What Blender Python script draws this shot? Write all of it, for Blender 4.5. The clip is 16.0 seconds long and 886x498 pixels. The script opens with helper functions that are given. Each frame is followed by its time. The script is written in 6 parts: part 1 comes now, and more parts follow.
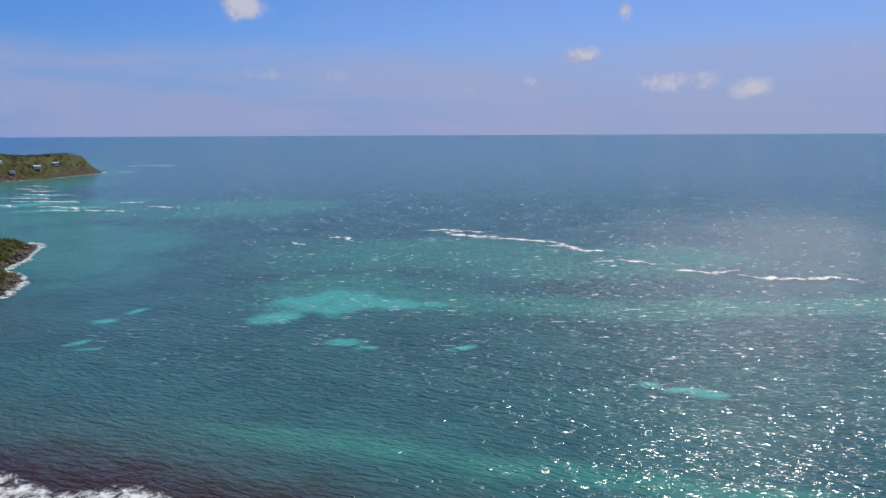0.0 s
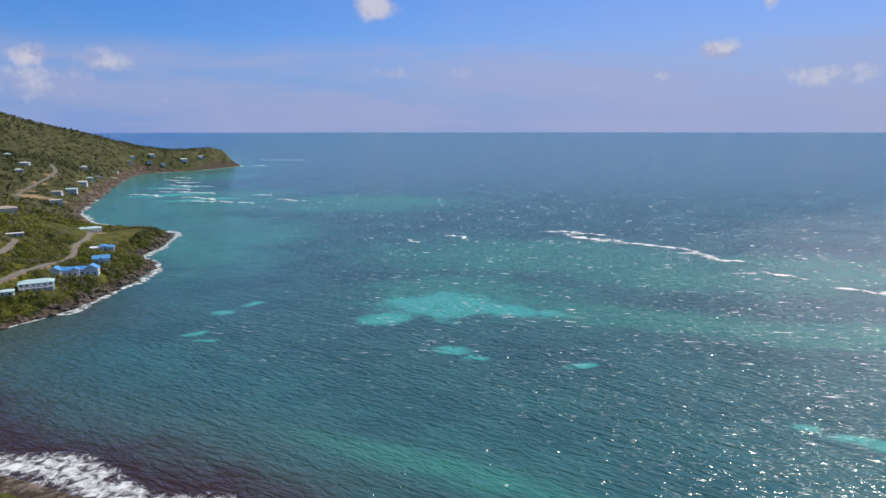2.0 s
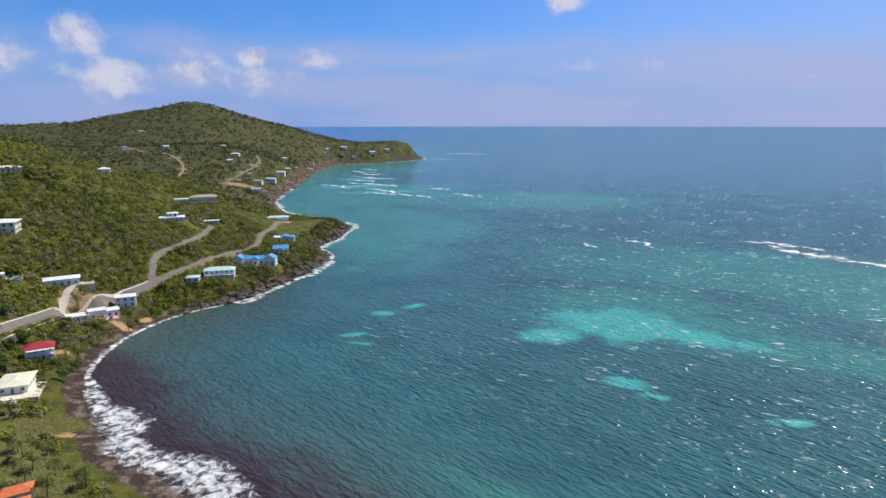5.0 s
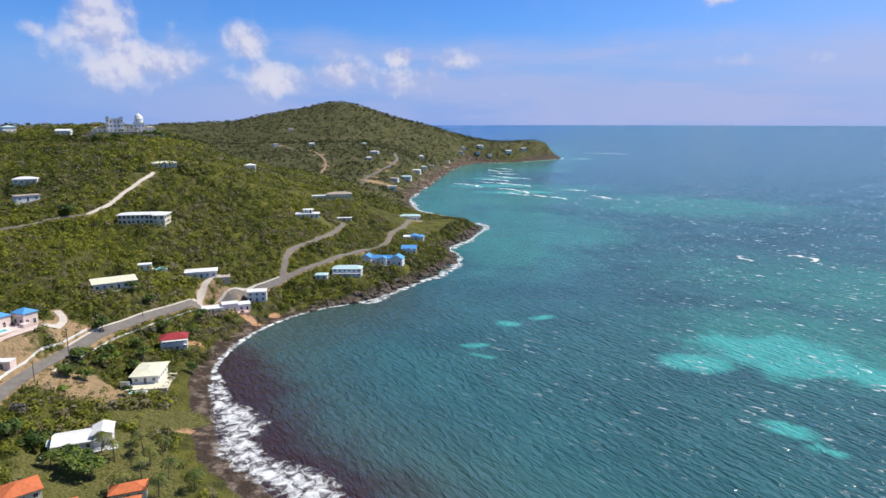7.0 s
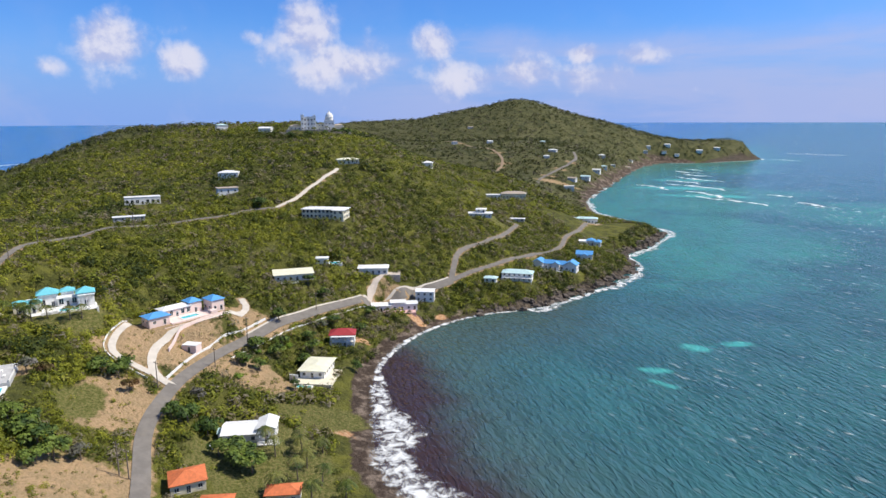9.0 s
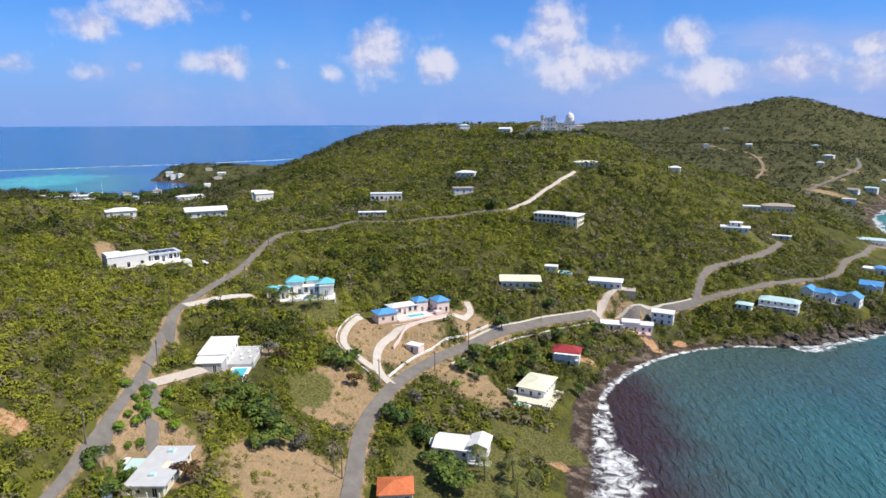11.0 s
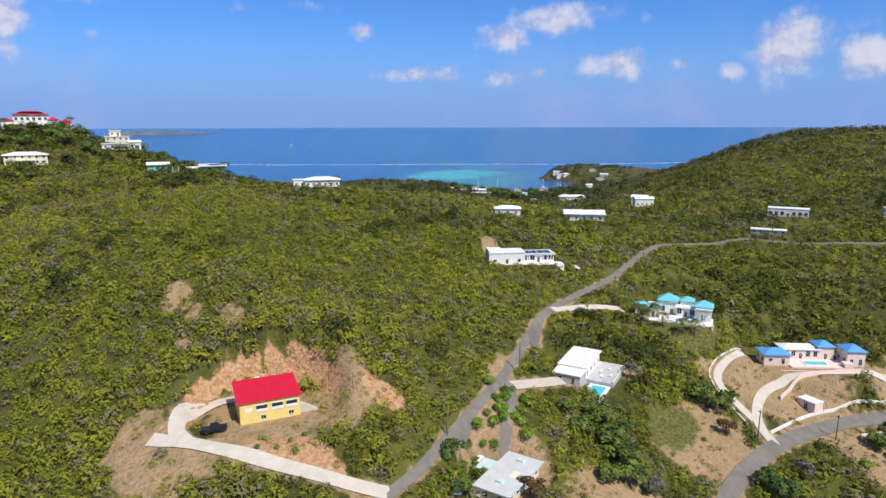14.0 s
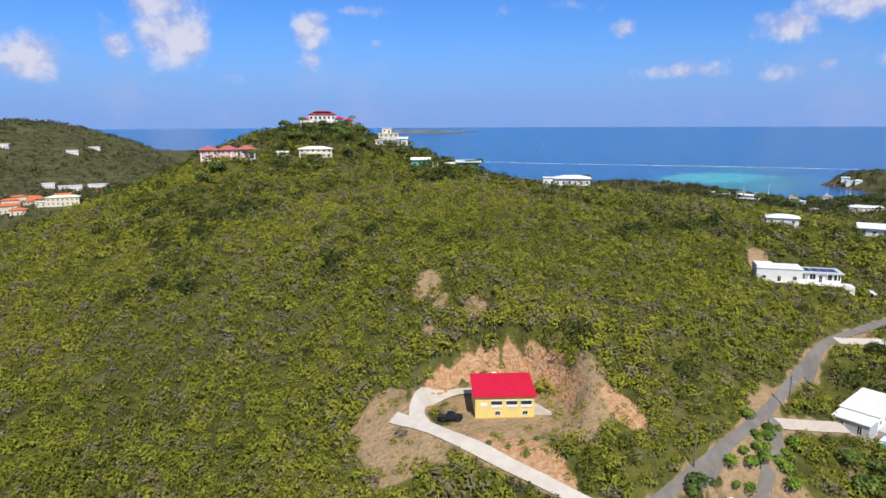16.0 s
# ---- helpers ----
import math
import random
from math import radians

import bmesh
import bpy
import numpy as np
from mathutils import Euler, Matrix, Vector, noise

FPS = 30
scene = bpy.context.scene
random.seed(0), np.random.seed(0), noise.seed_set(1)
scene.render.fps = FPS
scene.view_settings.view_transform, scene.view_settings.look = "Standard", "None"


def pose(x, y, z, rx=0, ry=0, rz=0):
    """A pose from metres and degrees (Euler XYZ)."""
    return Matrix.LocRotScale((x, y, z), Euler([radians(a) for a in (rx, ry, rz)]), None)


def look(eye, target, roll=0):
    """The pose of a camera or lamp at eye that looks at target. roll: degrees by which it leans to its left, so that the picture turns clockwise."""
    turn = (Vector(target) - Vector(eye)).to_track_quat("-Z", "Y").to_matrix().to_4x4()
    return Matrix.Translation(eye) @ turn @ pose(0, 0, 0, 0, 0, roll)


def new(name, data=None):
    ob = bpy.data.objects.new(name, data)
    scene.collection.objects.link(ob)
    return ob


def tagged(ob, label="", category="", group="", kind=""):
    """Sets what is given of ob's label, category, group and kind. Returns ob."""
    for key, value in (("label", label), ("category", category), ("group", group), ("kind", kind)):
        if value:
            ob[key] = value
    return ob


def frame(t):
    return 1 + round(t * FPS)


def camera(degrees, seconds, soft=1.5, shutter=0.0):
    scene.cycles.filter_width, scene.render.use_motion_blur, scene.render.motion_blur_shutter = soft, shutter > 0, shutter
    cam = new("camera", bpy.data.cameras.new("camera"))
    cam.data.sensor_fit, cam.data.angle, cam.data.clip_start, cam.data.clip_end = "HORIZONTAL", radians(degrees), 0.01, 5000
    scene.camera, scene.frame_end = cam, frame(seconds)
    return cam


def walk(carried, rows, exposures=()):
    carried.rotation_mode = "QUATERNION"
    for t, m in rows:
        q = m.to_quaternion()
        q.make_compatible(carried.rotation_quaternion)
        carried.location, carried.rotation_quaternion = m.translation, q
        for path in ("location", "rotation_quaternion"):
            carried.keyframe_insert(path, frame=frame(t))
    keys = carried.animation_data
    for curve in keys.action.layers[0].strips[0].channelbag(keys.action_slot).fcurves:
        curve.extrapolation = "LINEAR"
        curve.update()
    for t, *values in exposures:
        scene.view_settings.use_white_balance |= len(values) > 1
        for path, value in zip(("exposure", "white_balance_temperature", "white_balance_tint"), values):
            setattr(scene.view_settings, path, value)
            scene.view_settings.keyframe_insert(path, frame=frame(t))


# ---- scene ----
cam = camera(69.60, 16.0)
walk(cam, [
    (0.0, pose(-0.00, 0.00, 106.10, 79.551, 0.262, -0.000)),
    (0.5, pose(-0.13, 5.80, 105.83, 79.352, 0.542, 2.589)),
    (1.0, pose(-0.28, 11.55, 105.59, 79.292, 0.482, 5.268)),
    (1.5, pose(-0.52, 17.27, 105.43, 79.311, 0.250, 8.034)),
    (2.0, pose(-0.88, 22.96, 105.39, 79.318, 0.072, 10.759)),
    (2.5, pose(-1.38, 28.64, 105.47, 79.233, 0.009, 13.452)),
    (3.0, pose(-2.00, 34.31, 105.63, 79.204, 0.029, 16.161)),
    (3.5, pose(-2.78, 39.95, 105.83, 79.141, 0.012, 18.871)),
    (4.0, pose(-3.77, 45.51, 106.03, 78.997, 0.020, 21.507)),
    (6.5, pose(-12.94, 71.45, 106.14, 78.716, 0.062, 35.733)),
    (7.0, pose(-15.68, 75.84, 106.13, 78.690, 0.042, 39.039)),
    (7.5, pose(-18.75, 79.89, 106.09, 78.650, 0.018, 42.638)),
    (8.0, pose(-22.12, 83.62, 106.00, 78.589, 0.022, 46.487)),
    (8.5, pose(-25.76, 87.08, 105.86, 78.545, 0.132, 50.405)),
    (11.0, pose(-47.87, 99.09, 105.87, 78.651, 0.172, 75.758)),
    (11.5, pose(-51.42, 99.54, 106.02, 78.697, 0.139, 81.284)),
    (12.0, pose(-54.74, 99.65, 106.21, 78.739, 0.163, 86.818)),
    (12.5, pose(-57.63, 99.56, 106.43, 78.793, 0.144, 92.399)),
    (13.0, pose(-60.05, 99.24, 106.62, 78.813, 0.094, 97.976)),
    (13.5, pose(-62.08, 98.70, 106.64, 78.850, 0.203, 103.485)),
    (14.0, pose(-63.72, 98.00, 106.59, 78.890, 0.169, 108.989)),
    (14.5, pose(-65.12, 97.24, 106.45, 78.904, 0.202, 114.487)),
    (15.0, pose(-66.38, 96.41, 106.25, 78.924, 0.242, 119.998)),
    (15.5, pose(-67.49, 95.52, 106.01, 78.924, 0.257, 125.501)),
    (16.0, pose(-68.53, 94.56, 105.73, 78.900, 0.248, 131.041)),
], exposures=[(0.0, -0.33), (2.5, -0.2), (4.0, -0.12), (6.5, 0.04), (8.5, 0.13), (11.0, 0.14), (13.0, 0.03), (16.0, 0.06)])

SKY_POWER = 0.11
SKY_TINT = (0.37, 0.70, 1.26)
SKY_TINT_HIGH = (0.62, 0.74, 0.92)
HAZE = (2.0, 3.35, 7.1)
HAZE_SUN = (4.2, 4.6, 6.9)
CLOUD_LIT = (6.2, 6.2, 7.3)
CLOUD_DARK = (3.9, 4.3, 6.5)
SHALLOW = (0.050, 0.235, 0.195)
SANDBAR = (0.075, 0.42, 0.38)
SEA_ROUGH = 0.15
SEA_BUMP = 2.0

# ---------------------------------------------------------------- light
SUN_AZ, SUN_EL = 31.0, 53.0          # azimuth from +y towards +x, elevation
sun_dir = Vector((math.sin(radians(SUN_AZ)) * math.cos(radians(SUN_EL)), math.cos(radians(SUN_AZ)) * math.cos(radians(SUN_EL)), math.sin(radians(SUN_EL))))
lamp = bpy.data.lights.new("sun", "SUN")
lamp.energy, lamp.angle, lamp.color = 4.8, radians(0.5), (1.0, 0.93, 0.82)
sun = new("sun", lamp)
sun.matrix_world = look(sun_dir * 900, (0, 0, 0))


class Nodes:
    """Short way to write node trees."""

    def __init__(self, tree):
        self.t = tree

    def n(self, kind, **kw):
        node = self.t.nodes.new("ShaderNode" + kind)
        for k, v in kw.items():
            if k == "op":
                node.operation = v
            elif k == "blend":
                node.data_type, node.blend_type = "RGBA", v
            elif k == "attr":
                node.attribute_name = v
            elif k == "dims":
                node.noise_dimensions = v
        return node

    def put(self, socket, v):
        if isinstance(v, (int, float)):
            socket.default_value = v
        elif isinstance(v, (tuple, list, Vector)):
            socket.default_value = (*v, 1.0) if len(v) == 3 and len(socket.default_value) == 4 else v
        elif v is not None:
            self.t.links.new(v, socket)

    def math(self, op, a, b=None, c=None, clamp=False):
        m = self.n("Math", op=op)
        m.use_clamp = clamp
        for i, v in enumerate((a, b, c)):
            self.put(m.inputs[i], v)
        return m.outputs[0]

    def vmath(self, op, a, b=None, out=0):
        m = self.n("VectorMath", op=op)
        self.put(m.inputs[0], a)
        self.put(m.inputs[1], b)
        return m.outputs[out]

    def mix(self, f, a, b, blend="MIX"):
        m = self.n("Mix", blend=blend)
        self.put(m.inputs[0], f)
        self.put(m.inputs[6], a)
        self.put(m.inputs[7], b)
        return m.outputs[2]

    def noise(self, vec, scale, detail=4.0, rough=0.55, distort=0.0):
        m = self.n("TexNoise")
        self.put(m.inputs["Vector"], vec)
        m.inputs["Scale"].default_value, m.inputs["Detail"].default_value = scale, detail
        m.inputs["Roughness"].default_value, m.inputs["Distortion"].default_value = rough, distort
        return m.outputs[0]

    def step(self, v, lo, hi, a=0.0, b=1.0):
        m = self.n("MapRange")
        m.interpolation_type = "SMOOTHSTEP"
        self.put(m.inputs[0], v)
        for i, x in enumerate((lo, hi, a, b)):
            m.inputs[1 + i].default_value = x
        return m.outputs[0]

    def pos(self):
        return self.n("NewGeometry").outputs["Position"]

    def attr(self, name):
        return self.n("Attribute", attr=name)

    def bump(self, h, strength, dist):
        m = self.n("Bump")
        m.inputs["Strength"].default_value, m.inputs["Distance"].default_value = strength, dist
        self.put(m.inputs["Height"], h)
        return m.outputs[0]


def material(name):
    m = bpy.data.materials.new(name)
    m.use_nodes = True
    return m, Nodes(m.node_tree), m.node_tree.nodes["Principled BSDF"]


# sky with a pale haze on the horizon and scattered cumulus
world = bpy.data.worlds.new("sky")
scene.world = world
world.use_nodes = True
N = Nodes(world.node_tree)
bg = world.node_tree.nodes["Background"]
sky = N.n("TexSky")
sky.sky_type, sky.sun_disc = "NISHITA", False
sky.sun_elevation, sky.sun_rotation = radians(SUN_EL), radians(SUN_AZ)
sky.altitude, sky.air_density, sky.dust_density, sky.ozone_density = 0, 1.0, 0.4, 3.0
way = N.n("TexCoord").outputs["Generated"]
sep = N.n("SeparateXYZ")
N.put(sep.inputs[0], way)
up = sep.outputs[2]
toned = N.mix(1.0, sky.outputs[0], N.mix(N.step(up, 0.22, 0.6), SKY_TINT, SKY_TINT_HIGH), "MULTIPLY")
toned = N.mix(N.step(up, 0.0, 0.16, 0.92, 0.0), toned, HAZE)
sunward = N.math("ADD", N.math("MULTIPLY", sep.outputs[0], math.sin(radians(SUN_AZ + 15))), N.math("MULTIPLY", sep.outputs[1], math.cos(radians(SUN_AZ + 15))))
toned = N.mix(N.math("MULTIPLY", N.step(sunward, 0.1, 0.95, 0.0, 0.6), N.step(up, 0.02, 0.36, 1.0, 0.0)), toned, HAZE_SUN)
# cumulus: azimuth (left of +y), elevation, half width, half height, density
CLOUDS = [(16.6, 10.2, 2.0, 1.3, 1.0), (-11.4, 6.0, 1.9, 0.9, 0.9), (-19.3, 4.0, 3.8, 1.2, 0.75), (-15.2, 9.8, 0.8, 0.8, 0.8), (-25.5, 7.2, 0.9, 0.4, 0.6), (-7.7, 4.2, 0.9, 0.6, 0.6), (-25.2, 3.5, 2.2, 0.9, 0.6), (-1.8, 3.3, 1.8, 0.6, 0.55), (-30.7, 6.0, 3.0, 0.5, 0.3), (-29.4, 8.6, 4.1, 0.5, 0.3)]
CLOUDS_NORTH = [(66.5, 6.8, 3.4, 3.6, 1.0), (64.0, 4.6, 4.6, 2.5, 0.95), (55.3, 6.2, 2.3, 1.9, 0.95), (53.6, 4.0, 3.8, 2.1, 0.85), (48.0, 4.1, 3.0, 1.8, 0.7), (42.9, 5.3, 1.6, 1.0, 0.85), (42.2, 3.4, 3.8, 1.8, 0.7), (35.8, 5.0, 6.1, 1.0, 0.45), (33.3, 2.2, 4.6, 1.0, 0.35), (16.4, 9.1, 3.0, 0.8, 0.3), (13.3, 4.9, 7.6, 0.8, 0.3), (70.5, 6.7, 1.2, 0.7, 0.6), (52.1, 7.8, 2.0, 0.5, 0.4)]
CLOUDS_WEST = [(81.8, 5.5, 3.0, 2.4, 1.0), (76.2, 4.8, 1.9, 1.6, 0.9), (85.2, 4.0, 2.0, 1.0, 0.65), (94.6, 4.8, 3.3, 1.5, 0.95), (89.4, 4.7, 1.1, 0.8, 0.6), (103.9, 7.1, 2.6, 1.4, 0.85), (98.7, 8.5, 4.8, 1.6, 0.75), (103.5, 3.7, 2.0, 1.0, 0.7), (100.9, 4.2, 0.8, 0.6, 0.6), (76.4, 7.1, 1.5, 0.8, 0.5), (112.2, 4.2, 3.7, 0.9, 0.9), (115.9, 7.6, 1.3, 1.0, 0.8), (122.3, 9.5, 4.6, 0.7, 0.5)]
CLOUDS_SOUTH = [(142.4, 7.6, 1.8, 2.0, 0.95), (142.8, 5.5, 2.2, 1.3, 0.7), (136.8, 6.7, 0.9, 0.7, 0.5), (137.4, 9.3, 3.0, 0.6, 0.5), (162.7, 5.0, 2.5, 1.9, 0.85), (152.9, 6.7, 3.0, 2.8, 1.0), (153.8, 9.0, 2.7, 1.2, 0.8), (156.9, 5.7, 1.5, 2.0, 0.7), (148.8, 3.7, 2.6, 1.0, 0.6)]
az = N.math("MULTIPLY", N.math("ARCTAN2", N.math("MULTIPLY", sep.outputs[0], -1.0), sep.outputs[1]), 180 / math.pi)
el = N.math("MULTIPLY", N.math("ARCSINE", up), 180 / math.pi)
heap = None
for a, e, wa, he, dens in CLOUDS + CLOUDS_NORTH + CLOUDS_WEST + CLOUDS_SOUTH:
    da = N.math("DIVIDE", N.math("SUBTRACT", az, a), wa)
    de = N.math("DIVIDE", N.math("SUBTRACT", el, e), he)
    r2 = N.math("ADD", N.math("MULTIPLY", da, da), N.math("MULTIPLY", de, de))
    one = N.math("MULTIPLY", N.math("POWER", 2.718, N.math("MULTIPLY", r2, -0.85)), dens)
    heap = one if heap is None else N.math("MAXIMUM", heap, one)
# billows: heaped rounded lobes broken by fine wisps, brighter on the side of the sun
sunside = N.vmath("ADD", way, tuple(0.012 * v for v in sun_dir))
puff, puff_up = N.noise(way, 15.0, 8.0, 0.56, 0.15), N.noise(sunside, 15.0, 8.0, 0.56, 0.15)
fine = N.noise(way, 9.0, 5.0, 0.6, 0.2)
mass = N.math("ADD", N.math("MULTIPLY", heap, 0.72), N.math("SUBTRACT", N.math("MULTIPLY", puff, 1.1), 0.79))
cover_c = N.math("ADD", N.step(mass, 0.0, 0.34, 0.0, 0.78), N.step(mass, 0.22, 0.44, 0.0, 0.14))
veil = N.math("MULTIPLY", N.step(fine, 0.46, 0.75, 0.0, 0.28), N.step(el, 0.5, 9.0, 1.0, 0.25))
lit = N.mix(N.step(N.math("ADD", N.math("SUBTRACT", puff, puff_up), N.math("MULTIPLY", mass, 0.22)), -0.05, 0.13), CLOUD_DARK, CLOUD_LIT)
# low banks of thin cloud over the open sea
band = N.math("MULTIPLY", N.math("MULTIPLY", N.step(N.math("ADD", el, N.math("MULTIPLY", fine, 4.0)), 10.0, 7.2), N.step(sep.outputs[1], 0.15, 0.7)), N.step(N.noise(N.vmath("MULTIPLY", way, (1.0, 1.0, 7.0)), 3.0, 5, 0.55), 0.36, 0.6, 0.15, 0.6))
toned = N.mix(band, toned, (4.0, 4.35, 6.7))
toned = N.mix(veil, toned, CLOUD_DARK)
toned = N.mix(cover_c, toned, lit)
N.put(bg.inputs[0], toned)
bg.inputs[1].default_value = SKY_POWER

# ---------------------------------------------------------------- materials


def veg_material(name, dark, mid, light, dry, dry_at, patch=0.03):
    m, N, p = material(name)
    pos = N.pos()
    isl = N.n("NewGeometry").outputs["Random Per Island"]
    big, small = N.noise(pos, patch, 4), N.noise(pos, 0.33, 3)
    c = N.mix(N.step(small, 0.39, 0.6), dark, mid)
    c = N.mix(N.math("MULTIPLY", N.step(big, 0.38, 0.60), N.step(small, 0.36, 0.6)), c, light)
    c = N.mix(N.step(N.math("ADD", N.math("MULTIPLY", N.noise(pos, 0.16, 4, 0.7), 0.8), N.math("MULTIPLY", isl, 0.25)), dry_at, dry_at + 0.12, 0.0, 0.85), c, dry)
    stand = N.noise(pos, patch * 0.5, 5, 0.65, 0.4)
    c = N.mix(N.step(stand, 0.50, 0.38, 0.0, 0.4), c, dark)
    c = N.mix(N.math("MULTIPLY", N.math("POWER", isl, 2.0), 0.45), c, N.mix(0.5, c, (0.01, 0.02, 0.005)))
    N.put(p.inputs["Base Color"], c)
    p.inputs["Roughness"].default_value = 0.62
    p.inputs["Specular IOR Level"].default_value = 0.22
    return m


def scrub_material(name, ramp):
    """Bushes of mixed kinds: 'tone' runs from dark evergreen over olive and yellow-green to dry grey twigs."""
    m, N, p = material(name)
    pos, isl = N.pos(), N.n("NewGeometry").outputs["Random Per Island"]
    r = N.n("ValToRGB")
    while len(r.color_ramp.elements) < len(ramp):
        r.color_ramp.elements.new(0.5)
    for e, (at, col) in zip(r.color_ramp.elements, ramp):
        e.position, e.color = at, (*col, 1)
    t = N.math("ADD", N.attr("tone").outputs["Fac"], N.math("MULTIPLY", N.math("SUBTRACT", isl, 0.5), 0.10))
    N.put(r.inputs[0], t)
    c = N.mix(N.step(N.noise(pos, 1.3, 3, 0.6), 0.42, 0.64, 0.0, 0.5), r.outputs[0], N.mix(0.5, r.outputs[0], (0.02, 0.025, 0.008)))
    N.put(p.inputs["Base Color"], c)
    p.inputs["Roughness"].default_value = 0.65
    p.inputs["Specular IOR Level"].default_value = 0.2
    glow = N.n("BsdfTranslucent")
    N.put(glow.inputs[0], c)
    both = N.n("MixShader")
    both.inputs[0].default_value = 0.28
    N.put(both.inputs[1], p.outputs[0])
    N.put(both.inputs[2], glow.outputs[0])
    N.put(m.node_tree.nodes["Material Output"].inputs[0], both.outputs[0])
    return m


LEAF = scrub_material("scrub_leaf", [(0.0, (0.035, 0.055, 0.012)), (0.25, (0.095, 0.115, 0.019)), (0.5, (0.205, 0.226, 0.024)), (0.75, (0.345, 0.35, 0.034)), (0.84, (0.21, 0.175, 0.095)), (1.0, (0.27, 0.235, 0.165))])
# far bushes: dry growth, with distance haze and cloud shade in the colour
LEAF_FAR = scrub_material("far_scrub_leaf", [(0.0, (0.038, 0.050, 0.018)), (0.4, (0.075, 0.088, 0.026)), (0.75, (0.13, 0.135, 0.034)), (0.85, (0.13, 0.115, 0.07)), (1.0, (0.17, 0.15, 0.11))])
LEAF_TREE = veg_material("tree_leaf", (0.035, 0.065, 0.014), (0.085, 0.135, 0.022), (0.14, 0.19, 0.03), (0.16, 0.14, 0.09), 0.8)
LEAF_GREEN = veg_material("hedge_leaf", (0.055, 0.11, 0.012), (0.13, 0.225, 0.018), (0.19, 0.29, 0.025), (0.16, 0.15, 0.05), 0.95)
LEAF_RUST = veg_material("rust_leaf", (0.06, 0.03, 0.015), (0.14, 0.06, 0.02), (0.08, 0.09, 0.02), (0.14, 0.10, 0.07), 0.7)
LEAF_GREY = veg_material("grey_twigs", (0.08, 0.075, 0.06), (0.16, 0.15, 0.125), (0.10, 0.12, 0.05), (0.25, 0.23, 0.20), 0.55)
LEAF_PALM = veg_material("palm_leaf", (0.04, 0.07, 0.012), (0.10, 0.13, 0.02), (0.17, 0.17, 0.04), (0.2, 0.17, 0.08), 0.6)


def ground_material():
    m, N, p = material("hill_ground")
    pos, cov = N.pos(), N.attr("cover")
    s = N.n("SeparateColor")
    N.put(s.inputs[0], cov.outputs["Color"])
    n1, n2, n3, n4 = N.noise(pos, 0.02, 5), N.noise(pos, 0.16, 5, 0.65), N.noise(pos, 1.1, 4), N.noise(pos, 0.07, 6, 0.7)
    c = N.mix(N.step(n2, 0.36, 0.64), (0.055, 0.060, 0.018), (0.115, 0.117, 0.027))
    c = N.mix(N.math("MULTIPLY", N.step(n1, 0.42, 0.62), N.step(n4, 0.4, 0.6)), c, (0.155, 0.152, 0.029))
    c = N.mix(N.step(n4, 0.56, 0.7, 0.0, 0.7), c, (0.15, 0.13, 0.085))
    # far ground is darker and greyer: dry woods plus painted haze and cloud shade
    far_tone = N.mix(N.step(n4, 0.38, 0.62), (0.055, 0.062, 0.024), (0.115, 0.112, 0.045))
    c = N.mix(N.attr("far").outputs["Fac"], c, N.mix(N.step(n1, 0.5, 0.66, 0.0, 0.7), far_tone, (0.125, 0.12, 0.055)))
    earth = N.mix(N.step(n2, 0.35, 0.65), (0.44, 0.30, 0.17), (0.34, 0.245, 0.14))
    earth = N.mix(N.step(n3, 0.45, 0.7, 0.0, 0.5), earth, (0.22, 0.18, 0.08))
    streak = N.n("VectorMath", op="MULTIPLY")
    N.put(streak.inputs[0], pos)
    streak.inputs[1].default_value = (1.0, 1.0, 0.12)
    red = N.mix(N.step(n3, 0.35, 0.65), (0.47, 0.235, 0.11), (0.56, 0.38, 0.23))
    red = N.mix(N.step(N.noise(streak.outputs[0], 0.9, 5, 0.7), 0.56, 0.72, 0.0, 0.6), red, (0.30, 0.16, 0.08))
    grass = N.mix(N.step(n3, 0.4, 0.6), (0.10, 0.108, 0.027), (0.18, 0.165, 0.060))
    sand = N.mix(N.step(n2, 0.36, 0.54), (0.23, 0.18, 0.14), (0.065, 0.047, 0.036))
    ragged = N.math("SUBTRACT", N.noise(pos, 0.25, 5, 0.65), 0.5)
    put = lambda col, over, ch: N.mix(N.step(N.math("ADD", ch, ragged), 0.38, 0.62), col, over)
    c = put(c, earth, s.outputs[0])
    c = put(c, sand, s.outputs[1])
    c = put(c, red, s.outputs[2])
    c = put(c, grass, N.attr("grass").outputs["Fac"])
    rock = N.mix(N.step(N.noise(pos, 0.35, 6, 0.7), 0.4, 0.65), (0.035, 0.03, 0.025), (0.16, 0.125, 0.09))
    c = put(c, rock, N.attr("rock").outputs["Fac"])
    N.put(p.inputs["Base Color"], c)
    p.inputs["Roughness"].default_value = 0.95
    p.inputs["Specular IOR Level"].default_value = 0.15
    h = N.math("ADD", N.math("MULTIPLY", N.noise(pos, 0.22, 6, 0.7), 1.0), N.math("MULTIPLY", n3, 0.3))
    N.put(p.inputs["Normal"], N.bump(h, 0.9, 2.4))
    return m


